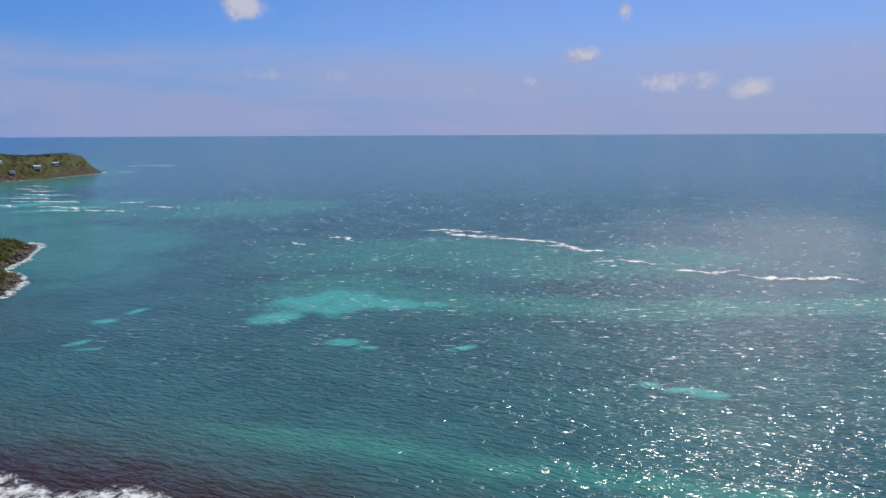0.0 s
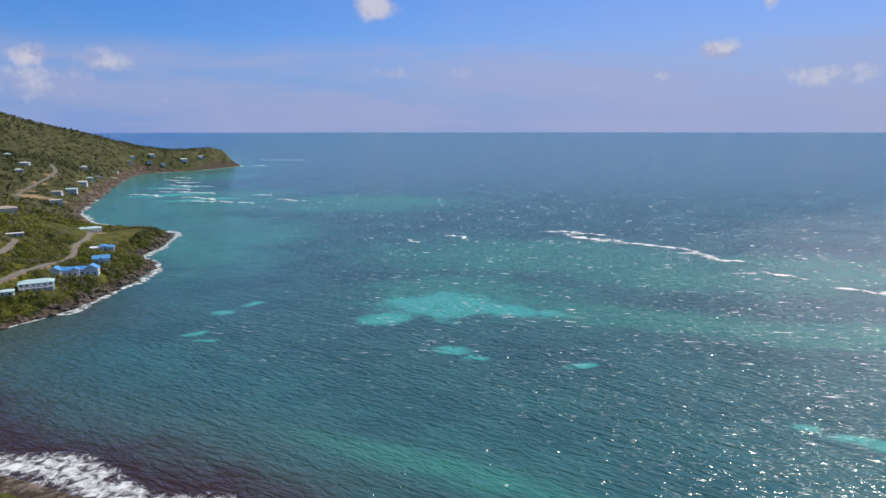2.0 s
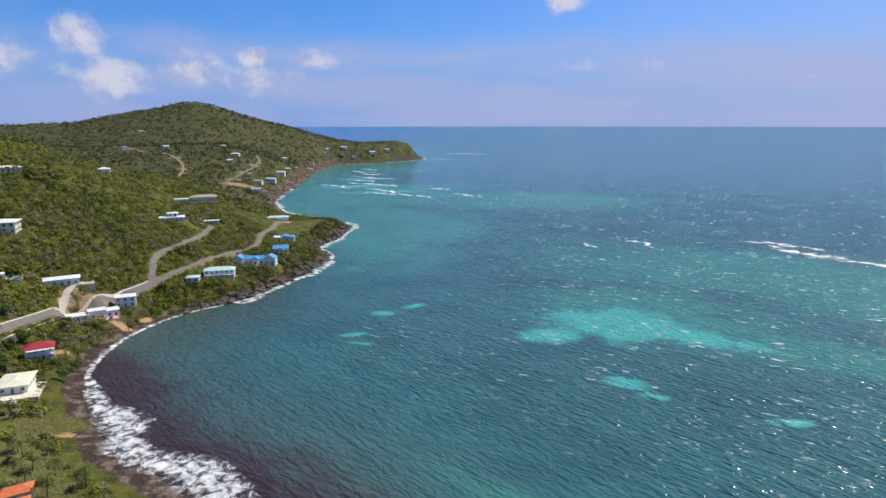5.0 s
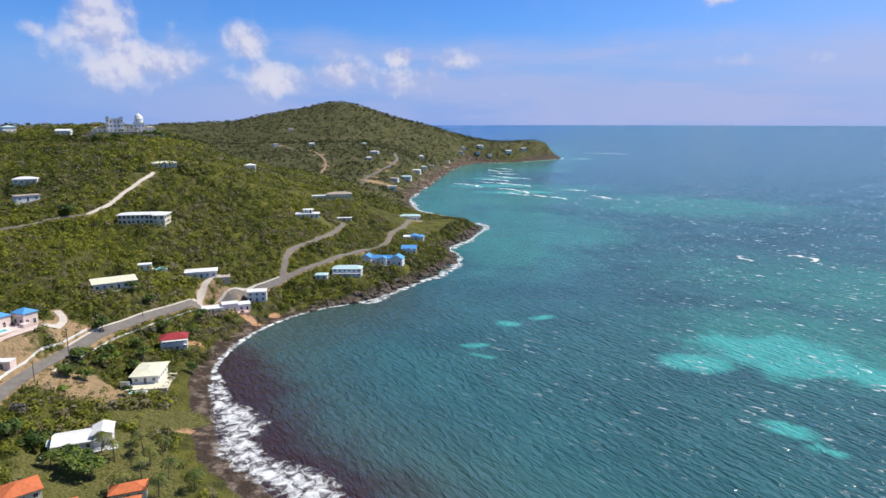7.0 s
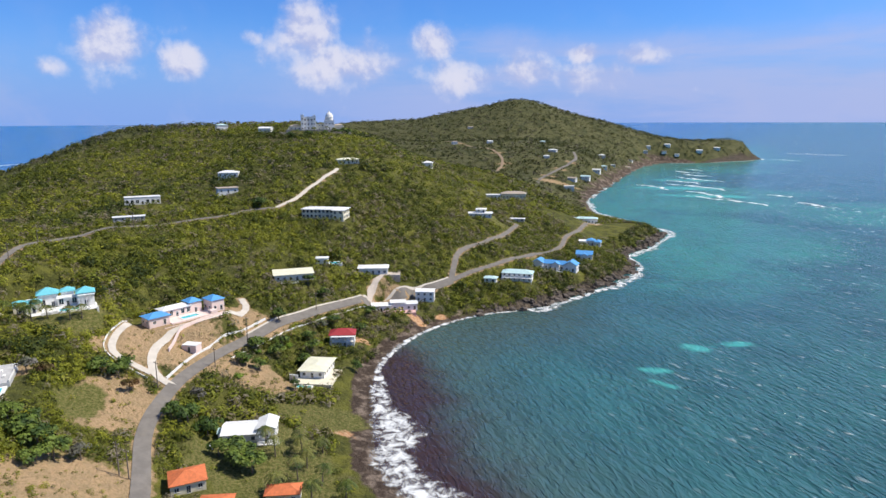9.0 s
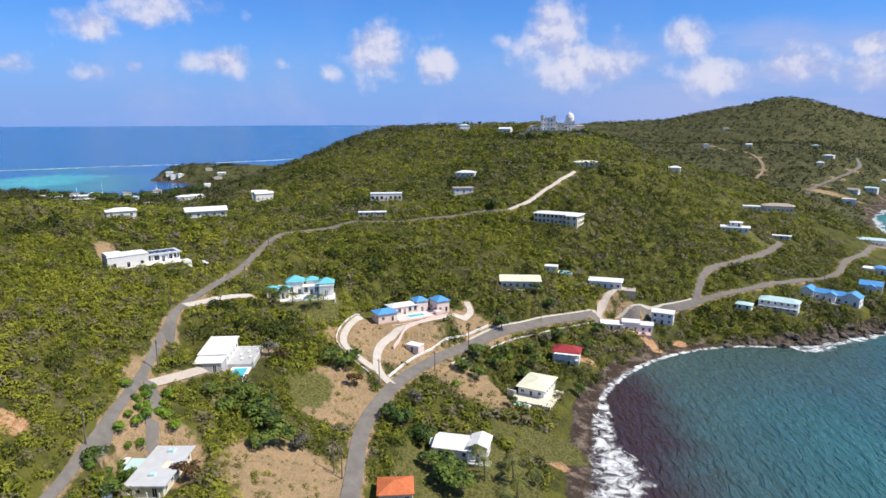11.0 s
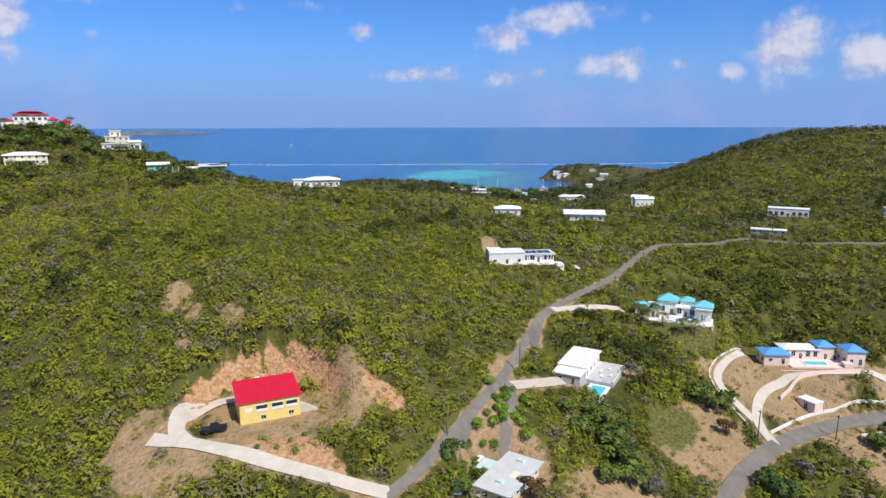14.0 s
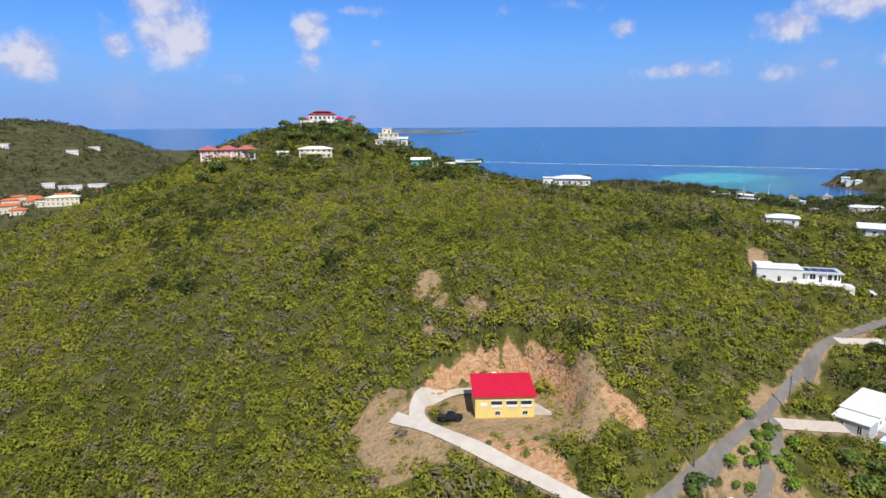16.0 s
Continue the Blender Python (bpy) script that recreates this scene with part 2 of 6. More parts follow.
def sea_material():
    m, N, p = material("sea_water")
    pos = N.pos()
    a = N.n("SeparateColor")
    N.put(a.inputs[0], N.attr("bed").outputs["Color"])
    rag = N.math("SUBTRACT", N.noise(pos, 0.045, 6, 0.65, 0.5), 0.5)
    rag2 = N.math("SUBTRACT", N.noise(pos, 0.012, 5, 0.6, 0.3), 0.5)
    patchy = N.noise(pos, 0.018, 5, 0.6)
    deep = N.mix(N.attr("out").outputs["Fac"], (0.040, 0.138, 0.142), (0.050, 0.160, 0.205))
    deep = N.mix(N.attr("west").outputs["Fac"], deep, (0.004, 0.115, 0.37))
    c = N.mix(N.step(patchy, 0.35, 0.62), N.mix(0.6, deep, (0.026, 0.085, 0.098)), deep)
    shal = N.math("ADD", a.outputs[1], N.math("ADD", N.math("MULTIPLY", rag, 0.9), N.math("MULTIPLY", rag2, 0.6)))
    c = N.mix(N.step(shal, 0.22, 0.95), c, SHALLOW)
    sandy = N.math("ADD", a.outputs[0], N.math("ADD", N.math("MULTIPLY", rag, 1.5), N.math("MULTIPLY", rag2, 0.9)))
    c = N.mix(N.step(sandy, 0.30, 0.95, 0.0, 0.95), c, SANDBAR)
    weed = N.math("ADD", a.outputs[2], N.math("MULTIPLY", rag, 0.9))
    murk = N.math("ADD", N.attr("murk").outputs["Fac"], N.math("MULTIPLY", rag, 0.5))
    c = N.mix(N.step(murk, 0.05, 0.9, 0.0, 0.85), c, (0.060, 0.092, 0.086))
    c = N.mix(N.step(weed, 0.12, 0.85, 0.0, 0.95), c, (0.046, 0.024, 0.024))
    # white flecks on open water: whitecaps, and sun glints painted into the colour
    fleck_pos = N.n("VectorMath", op="MULTIPLY")
    N.put(fleck_pos.inputs[0], pos)
    fleck_pos.inputs[1].default_value = (0.35, 1.0, 1.0)
    fleck = N.math("ADD", N.noise(fleck_pos.outputs[0], 0.33, 4, 0.6), N.math("MULTIPLY", N.noise(pos, 0.025, 3), 0.25))
    c = N.mix(N.math("MULTIPLY", N.step(fleck, 0.755, 0.80), N.attr("open").outputs["Fac"]), c, (0.72, 0.76, 0.76))
    N.put(p.inputs["Base Color"], c)
    p.inputs["IOR"].default_value = 1.333
    N.put(p.inputs["Specular IOR Level"], N.step(N.attr("out").outputs["Fac"], 0.0, 0.55, 0.5, 0.12))
    p.inputs["Roughness"].default_value = SEA_ROUGH
    wv = N.n("VectorMath", op="MULTIPLY")
    N.put(wv.inputs[0], pos)
    wv.inputs[1].default_value = (0.45, 1.25, 1.0)
    turn = N.n("VectorRotate")
    turn.rotation_type = "Z_AXIS"
    N.put(turn.inputs["Vector"], pos)
    turn.inputs["Angle"].default_value = radians(20)
    N.put(wv.inputs[0], turn.outputs[0])
    swell, chop = N.noise(wv.outputs[0], 0.085, 3, 0.5, 0.3), N.noise(wv.outputs[0], 0.40, 2, 0.5, 0.6)
    h = N.math("ADD", N.math("MULTIPLY", swell, 1.1), N.math("MULTIPLY", chop, 1.2))
    h = N.math("MULTIPLY", h, N.math("MULTIPLY", N.step(N.attr("out").outputs["Fac"], 0.0, 0.7, 1.0, 0.25), N.step(N.attr("open").outputs["Fac"], 0.0, 0.5, 0.6, 1.0)))
    N.put(p.inputs["Normal"], N.bump(h, 1.0, SEA_BUMP))
    return m


def foam_material(name, scale, lo, hi):
    m, N, p = material(name)
    pos = N.pos()
    edge = N.attr("edge").outputs["Fac"]
    v = N.math("ADD", N.noise(pos, scale, 6, 0.7, 0.6), N.math("MULTIPLY", edge, 0.45))
    p.inputs["Base Color"].default_value = (0.78, 0.80, 0.80, 1)
    p.inputs["Roughness"].default_value = 0.8
    N.put(p.inputs["Alpha"], N.step(v, lo, hi))
    return m


def plain(name, col, rough=0.7, var=0.12, scale=0.6, metal=0.0, dirt=None, bump=0.0):
    m, N, p = material(name)
    pos = N.pos()
    f = N.noise(pos, scale, 5, 0.6)
    c = N.mix(N.step(f, 0.3, 0.7), tuple(x * (1 - var) for x in col), tuple(min(1, x * (1 + var * 0.5)) for x in col))
    if dirt:
        c = N.mix(N.step(N.noise(pos, scale * 0.35, 6, 0.7), 0.52, 0.75, 0.0, 0.6), c, dirt)
    N.put(p.inputs["Base Color"], c)
    p.inputs["Roughness"].default_value, p.inputs["Metallic"].default_value = rough, metal
    if bump:
        N.put(p.inputs["Normal"], N.bump(N.noise(pos, scale * 6, 4), 0.5, bump))
    return m


GROUND, SEA = ground_material(), sea_material()
SURF, BREAK = foam_material("surf_foam", 0.27, 0.58, 0.88), foam_material("breaker_foam", 0.10, 0.54, 0.80)
WHITE = plain("white_render", (0.80, 0.79, 0.76), 0.8, 0.08, 0.5, dirt=(0.62, 0.59, 0.53))
CREAM = plain("cream_render", (0.76, 0.70, 0.54), 0.8, 0.08, 0.5, dirt=(0.60, 0.54, 0.40))
YELLOW = plain("yellow_render", (0.80, 0.62, 0.20), 0.8, 0.06, 0.5)
PINK = plain("pale_pink_render", (0.80, 0.64, 0.58), 0.8, 0.06, 0.5)
ROSE = plain("rose_render", (0.66, 0.42, 0.38), 0.8, 0.08, 0.5)
TEAL_WALL = plain("green_painted_wall", (0.05, 0.30, 0.22), 0.7)
GREY_WALL = plain("grey_render", (0.50, 0.50, 0.50), 0.8)
ROOF_WHITE = plain("white_roof", (0.80, 0.80, 0.78), 0.6, 0.10, 0.4, dirt=(0.60, 0.59, 0.55))
ROOF_CREAM = plain("cream_roof", (0.78, 0.76, 0.58), 0.6, 0.10, 0.4, dirt=(0.62, 0.58, 0.36))
ROOF_GREY = plain("grey_white_roof", (0.58, 0.59, 0.60), 0.6, 0.08, 0.4, dirt=(0.42, 0.42, 0.42))
ROOF_RED = plain("crimson_metal_roof", (0.62, 0.012, 0.045), 0.45, 0.10, 0.8)
ROOF_BRICK = plain("brick_red_roof", (0.36, 0.035, 0.04), 0.6, 0.15, 0.8)
ROOF_ROSE = plain("rose_roof", (0.48, 0.14, 0.12), 0.6, 0.15, 0.8)
ROOF_ORANGE = plain("orange_tile_roof", (0.62, 0.17, 0.06), 0.7, 0.18, 1.0)
ROOF_BLUE = plain("sky_blue_roof", (0.10, 0.34, 0.68), 0.5, 0.08, 0.6)
ROOF_AQUA = plain("turquoise_roof", (0.16, 0.55, 0.62), 0.5, 0.08, 0.6)
ROOF_PALE = plain("pale_aqua_roof", (0.52, 0.70, 0.69), 0.5, 0.08, 0.6)
ROOF_TAN = plain("tan_roof", (0.42, 0.35, 0.28), 0.7, 0.1, 0.6)
GLASS = plain("window_glass", (0.03, 0.04, 0.05), 0.08, 0.3)
POOL = plain("pool_water", (0.08, 0.55, 0.62), 0.05, 0.06, 1.5)
PAVE = plain("pale_paving", (0.50, 0.43, 0.36), 0.85, 0.12, 0.5)
CONCRETE = plain("pale_concrete", (0.56, 0.51, 0.44), 0.9, 0.10, 0.4, dirt=(0.48, 0.44, 0.38))
ASPHALT = plain("worn_asphalt", (0.185, 0.168, 0.148), 0.9, 0.18, 0.35, dirt=(0.26, 0.225, 0.18), bump=0.02)
VERGE = plain("dirt_verge", (0.32, 0.23, 0.15), 0.95, 0.2, 0.4, dirt=(0.18, 0.16, 0.08))
STONE = plain("grey_stone", (0.36, 0.33, 0.29), 0.9, 0.25, 0.5, dirt=(0.2, 0.18, 0.15), bump=0.1)
ROCK = plain("shore_rock", (0.12, 0.095, 0.075), 0.9, 0.4, 0.4, dirt=(0.04, 0.035, 0.03), bump=0.3)
WOOD = plain("grey_wood", (0.17, 0.14, 0.115), 0.85, 0.2, 0.8)
BARK = plain("bark", (0.16, 0.13, 0.10), 0.9, 0.2, 1.5)
BLACK = plain("black_paint", (0.015, 0.017, 0.02), 0.25)
CARWHITE = plain("white_paint", (0.75, 0.76, 0.77), 0.3, 0.03)
TYRE = plain("tyre_rubber", (0.02, 0.02, 0.02), 0.8)
SOLAR = plain("solar_panel", (0.02, 0.03, 0.07), 0.15)
# the blue of distance haze is put into this land's base colour
HAZY = plain("hazy_far_land", (0.12, 0.145, 0.18), 0.95, 0.2, 0.01)

# ---------------------------------------------------------------- lie of the land
COAST_EAST = [(4800, -2000), (1800, -600), (900, -150), (400, 60), (150, 118), (20, 130), (-60, 148), (-117, 166), (-140, 170), (-169, 176), (-190, 178), (-208, 186), (-226, 196), (-246, 207), (-266, 222), (-279, 238), (-291, 265), (-295, 299), (-288, 332), (-290, 367), (-297, 410), (-317, 463), (-350, 492), (-365, 546), (-394, 602)]
COAST_NORTH = [(-440, 622), (-520, 650), (-600, 720), (-649, 786), (-701, 867), (-816, 1045), (-947, 1266), (-1007, 1412), (-950, 1503), (-925, 1733), (-1010, 1790), (-1130, 1900), (-1227, 2050), (-1330, 2300), (-1450, 2350), (-1800, 2000)]
COAST_WEST = [(-1800, 1300), (-1700, 600), (-1560, 250), (-1552, 66), (-1623, -49), (-1480, -137), (-1321, -138), (-1216, -45), (-1120, -71), (-1061, -116), (-1056, -225), (-1036, -274), (-930, -400), (-830, -620), (-850, -900), (-950, -1250), (-1100, -1600), (-1500, -2500), (-2500, -4800), (4800, -4800)]
COAST = COAST_EAST + COAST_NORTH + COAST_WEST


def inland(x, y):
    """Metres inland of the coast; negative at sea."""
    x, y = np.atleast_1d(x).astype(float), np.atleast_1d(y).astype(float)
    best, inside = np.full(x.shape, 1e9), np.zeros(x.shape, bool)
    for (ax, ay), (bx, by) in zip(COAST, COAST[1:] + COAST[:1]):
        dx, dy = bx - ax, by - ay
        s = np.clip(((x - ax) * dx + (y - ay) * dy) / (dx * dx + dy * dy), 0, 1)
        best = np.minimum(best, np.hypot(x - ax - s * dx, y - ay - s * dy))
        if ay != by:
            inside ^= ((ay > y) != (by > y)) & (x < (bx - ax) * (y - ay) / (by - ay) + ax)
    return np.where(inside, best, -best)


# broad hills (250 m apart, from -2150, -1550) and the finer lie of the near slopes (65 m apart, from -540, -420)
BROAD_A = [
    [-68, -82, -91, -88, -59, 8, 96, 78, -77, -176, -201, -182, -150],
    [-85, -86, -86, -80, -68, -33, 109, 179, -30, -104, -109, -103, -97],
    [-103, -92, -81, -68, -44, -17, -26, 77, 117, 14, -12, -31, -52],
    [-122, -98, -76, -58, -28, 25, 54, -10, 27, 40, 53, 18, -19],
    [-135, -104, -68, -37, -33, -44, 25, 74, 1, 49, 43, 23, 1],
    [-131, -110, -66, 12, 11, 82, -7, 117, 27, 28, 15, 13, 8],
    [-96, -93, -66, 67, -3, -65, 13, 105, 40, 24, 13, 8, 9],
]
BROAD_B = [
    [-34, -24, -9, 11, -36, 208, 33, 49, -30, -4, -2, 2, 9],
    [34, 52, 64, 40, 22, 27, 161, 52, -44, -41, -23, -6, 8],
    [81, 93, 89, 72, 68, 6, 2, -120, -81, -56, -33, -14, 4],
    [83, 114, 114, 30, 53, 87, 40, -47, -67, -54, -35, -18, -2],
    [31, 85, 103, 188, 101, -13, -9, -13, -28, -32, -28, -20, -11],
    [-61, -66, -42, 244, 92, 8, 16, 19, 8, -6, -14, -18, -19],
    [-140, -157, -151, -45, 14, 78, 76, 56, 35, 15, -1, -14, -24],
]
BROAD_C = [
    [-181, -168, -132, -53, 48, 100, 102, 80, 53, 29, 9, -9, -25],
    [-178, -135, -78, -4, 66, 99, 102, 85, 61, 37, 15, -4, -23],
    [-141, -87, -29, 28, 69, 88, 89, 78, 59, 39, 19, 0, -18],
    [-85, -38, 6, 42, 64, 73, 72, 64, 52, 37, 21, 5, -11],
    [-22, 9, 35, 51, 57, 57, 54, 49, 42, 33, 22, 9, -4],
]
BROAD = np.array(BROAD_A + BROAD_B + BROAD_C, float)
NEAR_A = [
    [47, 3, -6, -26, -18, -14, 1, 10, 9, 5],
    [-8, 13, 21, 16, 2, -34, -22, 3, 5, 0],
    [-14, 8, 20, 32, 23, 3, 1, 1, -4, -5],
    [-4, -23, -4, 30, 27, 28, 22, -2, -11, -4],
    [3, -17, -11, 1, -3, 9, -6, -9, -2, 6],
    [-8, -16, -14, 2, -1, 15, -24, -25, 6, 15],
    [-14, -9, -5, -1, -5, 16, -7, -19, 0, 11],
    [-14, -9, -6, -1, 6, 21, 10, 4, 3, 3],
]
NEAR_B = [
    [-16, -8, -2, -1, -15, -16, 0, 7, 5, 1],
    [-8, 0, 1, -5, -17, -12, -1, 4, 3, 0],
    [8, 12, 5, -5, -9, -5, -1, 1, 1, 0],
    [20, 20, 6, -6, -6, -2, 0, 0, 0, 0],
    [26, 8, -6, -6, -1, 1, 1, 0, 0, 0],
    [-14, -6, -16, -4, 4, 3, 1, 0, 0, 0],
    [-29, 0, -1, 0, 3, 2, 1, 0, 0, 0],
    [-37, -1, 10, 7, 3, 1, 0, 0, 0, 0],
]
NEAR = np.array(NEAR_A + NEAR_B, float)


def spline(u):
    u = np.abs(u)
    return np.where(u < 1, 2 / 3 - u * u + u ** 3 / 2, np.where(u < 2, (2 - u) ** 3 / 6, 0))


def raised(x, y, grid, x0, y0, step):
    ny, nx = grid.shape
    bx, by = spline((x[:, None] - x0) / step - np.arange(nx)), spline((y[:, None] - y0) / step - np.arange(ny))
    return ((by @ grid) * bx).sum(1)


# saddles below the crests: x, y, reach, depth
SADDLES = [(-878, 96, 85, 17), (-890, 145, 60, 7), (-640, 492, 75, 13), (-610, 535, 70, 10), (-1280, 1413, 95, 22)]


def wobble(x, y, s):
    return np.sin(x / s + 1.3 * np.sin(y / s * 0.7)) * np.cos(y / s * 1.1 + 0.8 * np.sin(x / s * 0.6))


def natural(x, y):
    x, y = np.atleast_1d(x).astype(float), np.atleast_1d(y).astype(float)
    d = inland(x, y)
    h = raised(x, y, BROAD, -2150, -1550, 250) + raised(x, y, NEAR, -540, -420, 65)
    for sx, sy, reach, depth in SADDLES:
        h = h - depth * np.exp(-((x - sx) ** 2 + (y - sy) ** 2) / reach ** 2)
    cliff = np.clip((y - 285) / 40, 0, 1) * np.clip((640 - y) / 30, 0, 1) * np.clip((x + 460) / 40, 0, 1)
    rise = 1 - np.exp(-np.maximum(d - 7 + 4 * cliff, 0) / (20 - 9 * cliff))
    h = np.maximum(h, 2 + 6 * cliff) * rise + np.where(d > 0, 1.3 * (1 - np.exp(-np.maximum(d, 0) / 9)), np.maximum(0.1 * d, -6))
    return h + np.clip(d / 60, 0, 1) * (0.7 * wobble(x, y, 9) + 1.2 * wobble(x + 40, y, 23)) + np.clip((d - 60) / 200, 0, 1) * np.clip((np.hypot(x + 60, y - 100) - 450) / 300, 0, 1) * 5 * wobble(x, y, 70)


# houses: x, y of the middle of the front, turn, width, depth, pad radius
SITES = {
    "red": (-180.5, 15.5, 133, 13.6, 10.3, 15.5), "pool_house": (-250, 79, 80, 20, 19, 15), "grey": (-186.8, 66.6, 76, 8.4, 17, 9),
    "white_modern": (-309, 47, 115, 27, 11, 14), "hill_white": (-402, 60, 100, 20, 12, 13), "aqua": (-309, 104, 85, 25, 15, 17),
    "blue_villa": (-303, 152, 104, 33, 14, 19), "orange": (-198, 124, 80, 9, 8, 6), "white_gable": (-219, 147, 62, 16, 10, 12),
    "cream": (-255, 184, 48, 10, 19, 13), "red_small": (-281, 211, 58, 11, 9, 8), "white_row": (-306, 254, 62, 24, 8, 11),
    "white_block": (-311, 276, 50, 10, 7, 6), "hut": (-312, 323, 40, 7, 5, 4), "aqua_roof": (-308, 340, 40, 18, 10, 9),
    "blue_gables": (-317, 381, 30, 30, 8, 13), "blue_small": (-331, 424, 40, 11, 7, 6), "blue_upper": (-363, 464, 35, 16, 9, 9),
    "loop": (-334, 211, 72, 19, 10, 11), "loop_aqua": (-347, 236, 60, 9, 6, 6), "drive_white": (-334, 257, 58, 16, 9, 9),
    "knoll": (-402, 387, 50, 17, 9, 10), "knoll_flat": (-407, 429, 45, 11, 4, 5), "tan_villa": (-458, 459, 52, 40, 12, 22),
    "point": (-455, 562, 45, 22, 9, 12), "summit_road": (-472, 314, 70, 16, 8, 9), "apartments": (-396, 257, 48, 28, 10, 16),
    "ruin": (-471, 167, 80, 21, 8, 11), "long_flat": (-418, 150, 82, 16, 5, 8), "castle": (-641, 365, 66, 64, 32, 30),
    "mansion": (-351, -258, 141, 38, 16, 22), "yellow": (-292, -194, 142, 18, 9, 10), "tower": (-365, -211, 136, 13, 9, 8), "terrace": (-352, -195, 136, 20, 7, 10),
    "green": (-336, -154, 133, 14, 8, 8), "solar": (-373, -154, 129, 20, 9, 10), "ridge_white": (-361, -75, 122, 24, 10, 13), "rose_villa": (-252, -217, 152, 28, 12, 15),
}
SCATTER = [(-455, 216), (-496, 230), (-730, 296), (-677, 325), (-987, 1014), (-813, 856), (-854, 911), (-1090, 868), (-1034, 914), (-513, 414), (-1268, 1045), (-941, -147), (-962, -96), (-1108, -14), (-1284, -86), (-1081, 11), (-392, 21), (-596, 84), (-718, 12),
           (-279, -551), (-249, -540), (-231, -524), (-316, -665), (-350, -654), (-262, -565), (-300, -570), (-852, 1070), (-759, 920), (-960, 1255), (-1022, 1390), (-1010, 1447), (-970, 1532), (-990, 1471), (-660, 752), (-715, 845), (-1034, 1416), (-1017, 1468), (-882, 1072), (-700, 800), (-905, 1180), (-800, 985), (-965, 1600),
           (-981, -161), (-958, -181), (-1003, -150), (-1025, -112), (-1010, -132), (-1280, -76), (-1305, -98), (-1289, -28), (-1250, -3), (-1212, -7), (-609, 81), (-935, -190), (-1000, -172), (-890, -60), (-905, -20), (-1040, -75)]
VALLEY = [(-258, -486, 24, 0), (-274, -660, 13, 1), (-290, -672, 15, 1), (-282, -640, 12, 1), (-217, -500, 13, 1), (-224, -482, 11, 1), (-250, -600, 14, 1), (-370, -800, 26, 2), (-350, -815, 14, 2), (-411, -820, 22, 2), (-473, -1078, 18, 2), (-525, -1121, 18, 2), (-375, -1066, 12, 2)]
PADS = []
for x, y, turn, w, d, r in SITES.values():
    cx, cy = x - math.sin(radians(turn)) * d / 2, y + math.cos(radians(turn)) * d / 2
    PADS.append((cx, cy, r, float(natural(x, y)[0])))
LEVEL = {"red": 39.4, "grey": 24.6}
RAISED = {"pool_house": -3.8, "blue_villa": 1.6, "cream": -0.6, "castle": 3.0, "green": 1.5, "solar": 1.5, "terrace": 1.5, "tower": 2.0, "ridge_white": 1.5, "yellow": 2.6, "rose_villa": 3.2, "mansion": 2.5}
PADS = [(a, b, r, LEVEL.get(k, z + RAISED.get(k, 0.0))) for k, (a, b, r, z) in zip(SITES, PADS)]


def ground(x, y):
    x, y = np.atleast_1d(x).astype(float), np.atleast_1d(y).astype(float)
    h = natural(x, y)
    # steep cut bank behind the yellow house
    cx, cy = PADS[0][:2]
    far, back = np.hypot(x - cx, y - cy), (-(x - cx) * 0.73 - (y - cy) * 0.68)
    side = np.clip(back / np.maximum(far, 1) * 1.8 + 0.45, 0, 1)
    step = np.clip((far - 15.8) / 3.4, 0, 1)
    h = h + side * step * (3 - 2 * step) * step * 3.0 * np.clip((44 - far) / 24, 0, 1)
    for cx, cy, r, z in PADS:
        f = np.clip((r + 6 - np.hypot(x - cx, y - cy)) / 6, 0, 1)
        f = f * f * (3 - 2 * f)
        h = h * (1 - f) + z * f
    return h


def gz(x, y):
    return float(ground(x, y)[0])


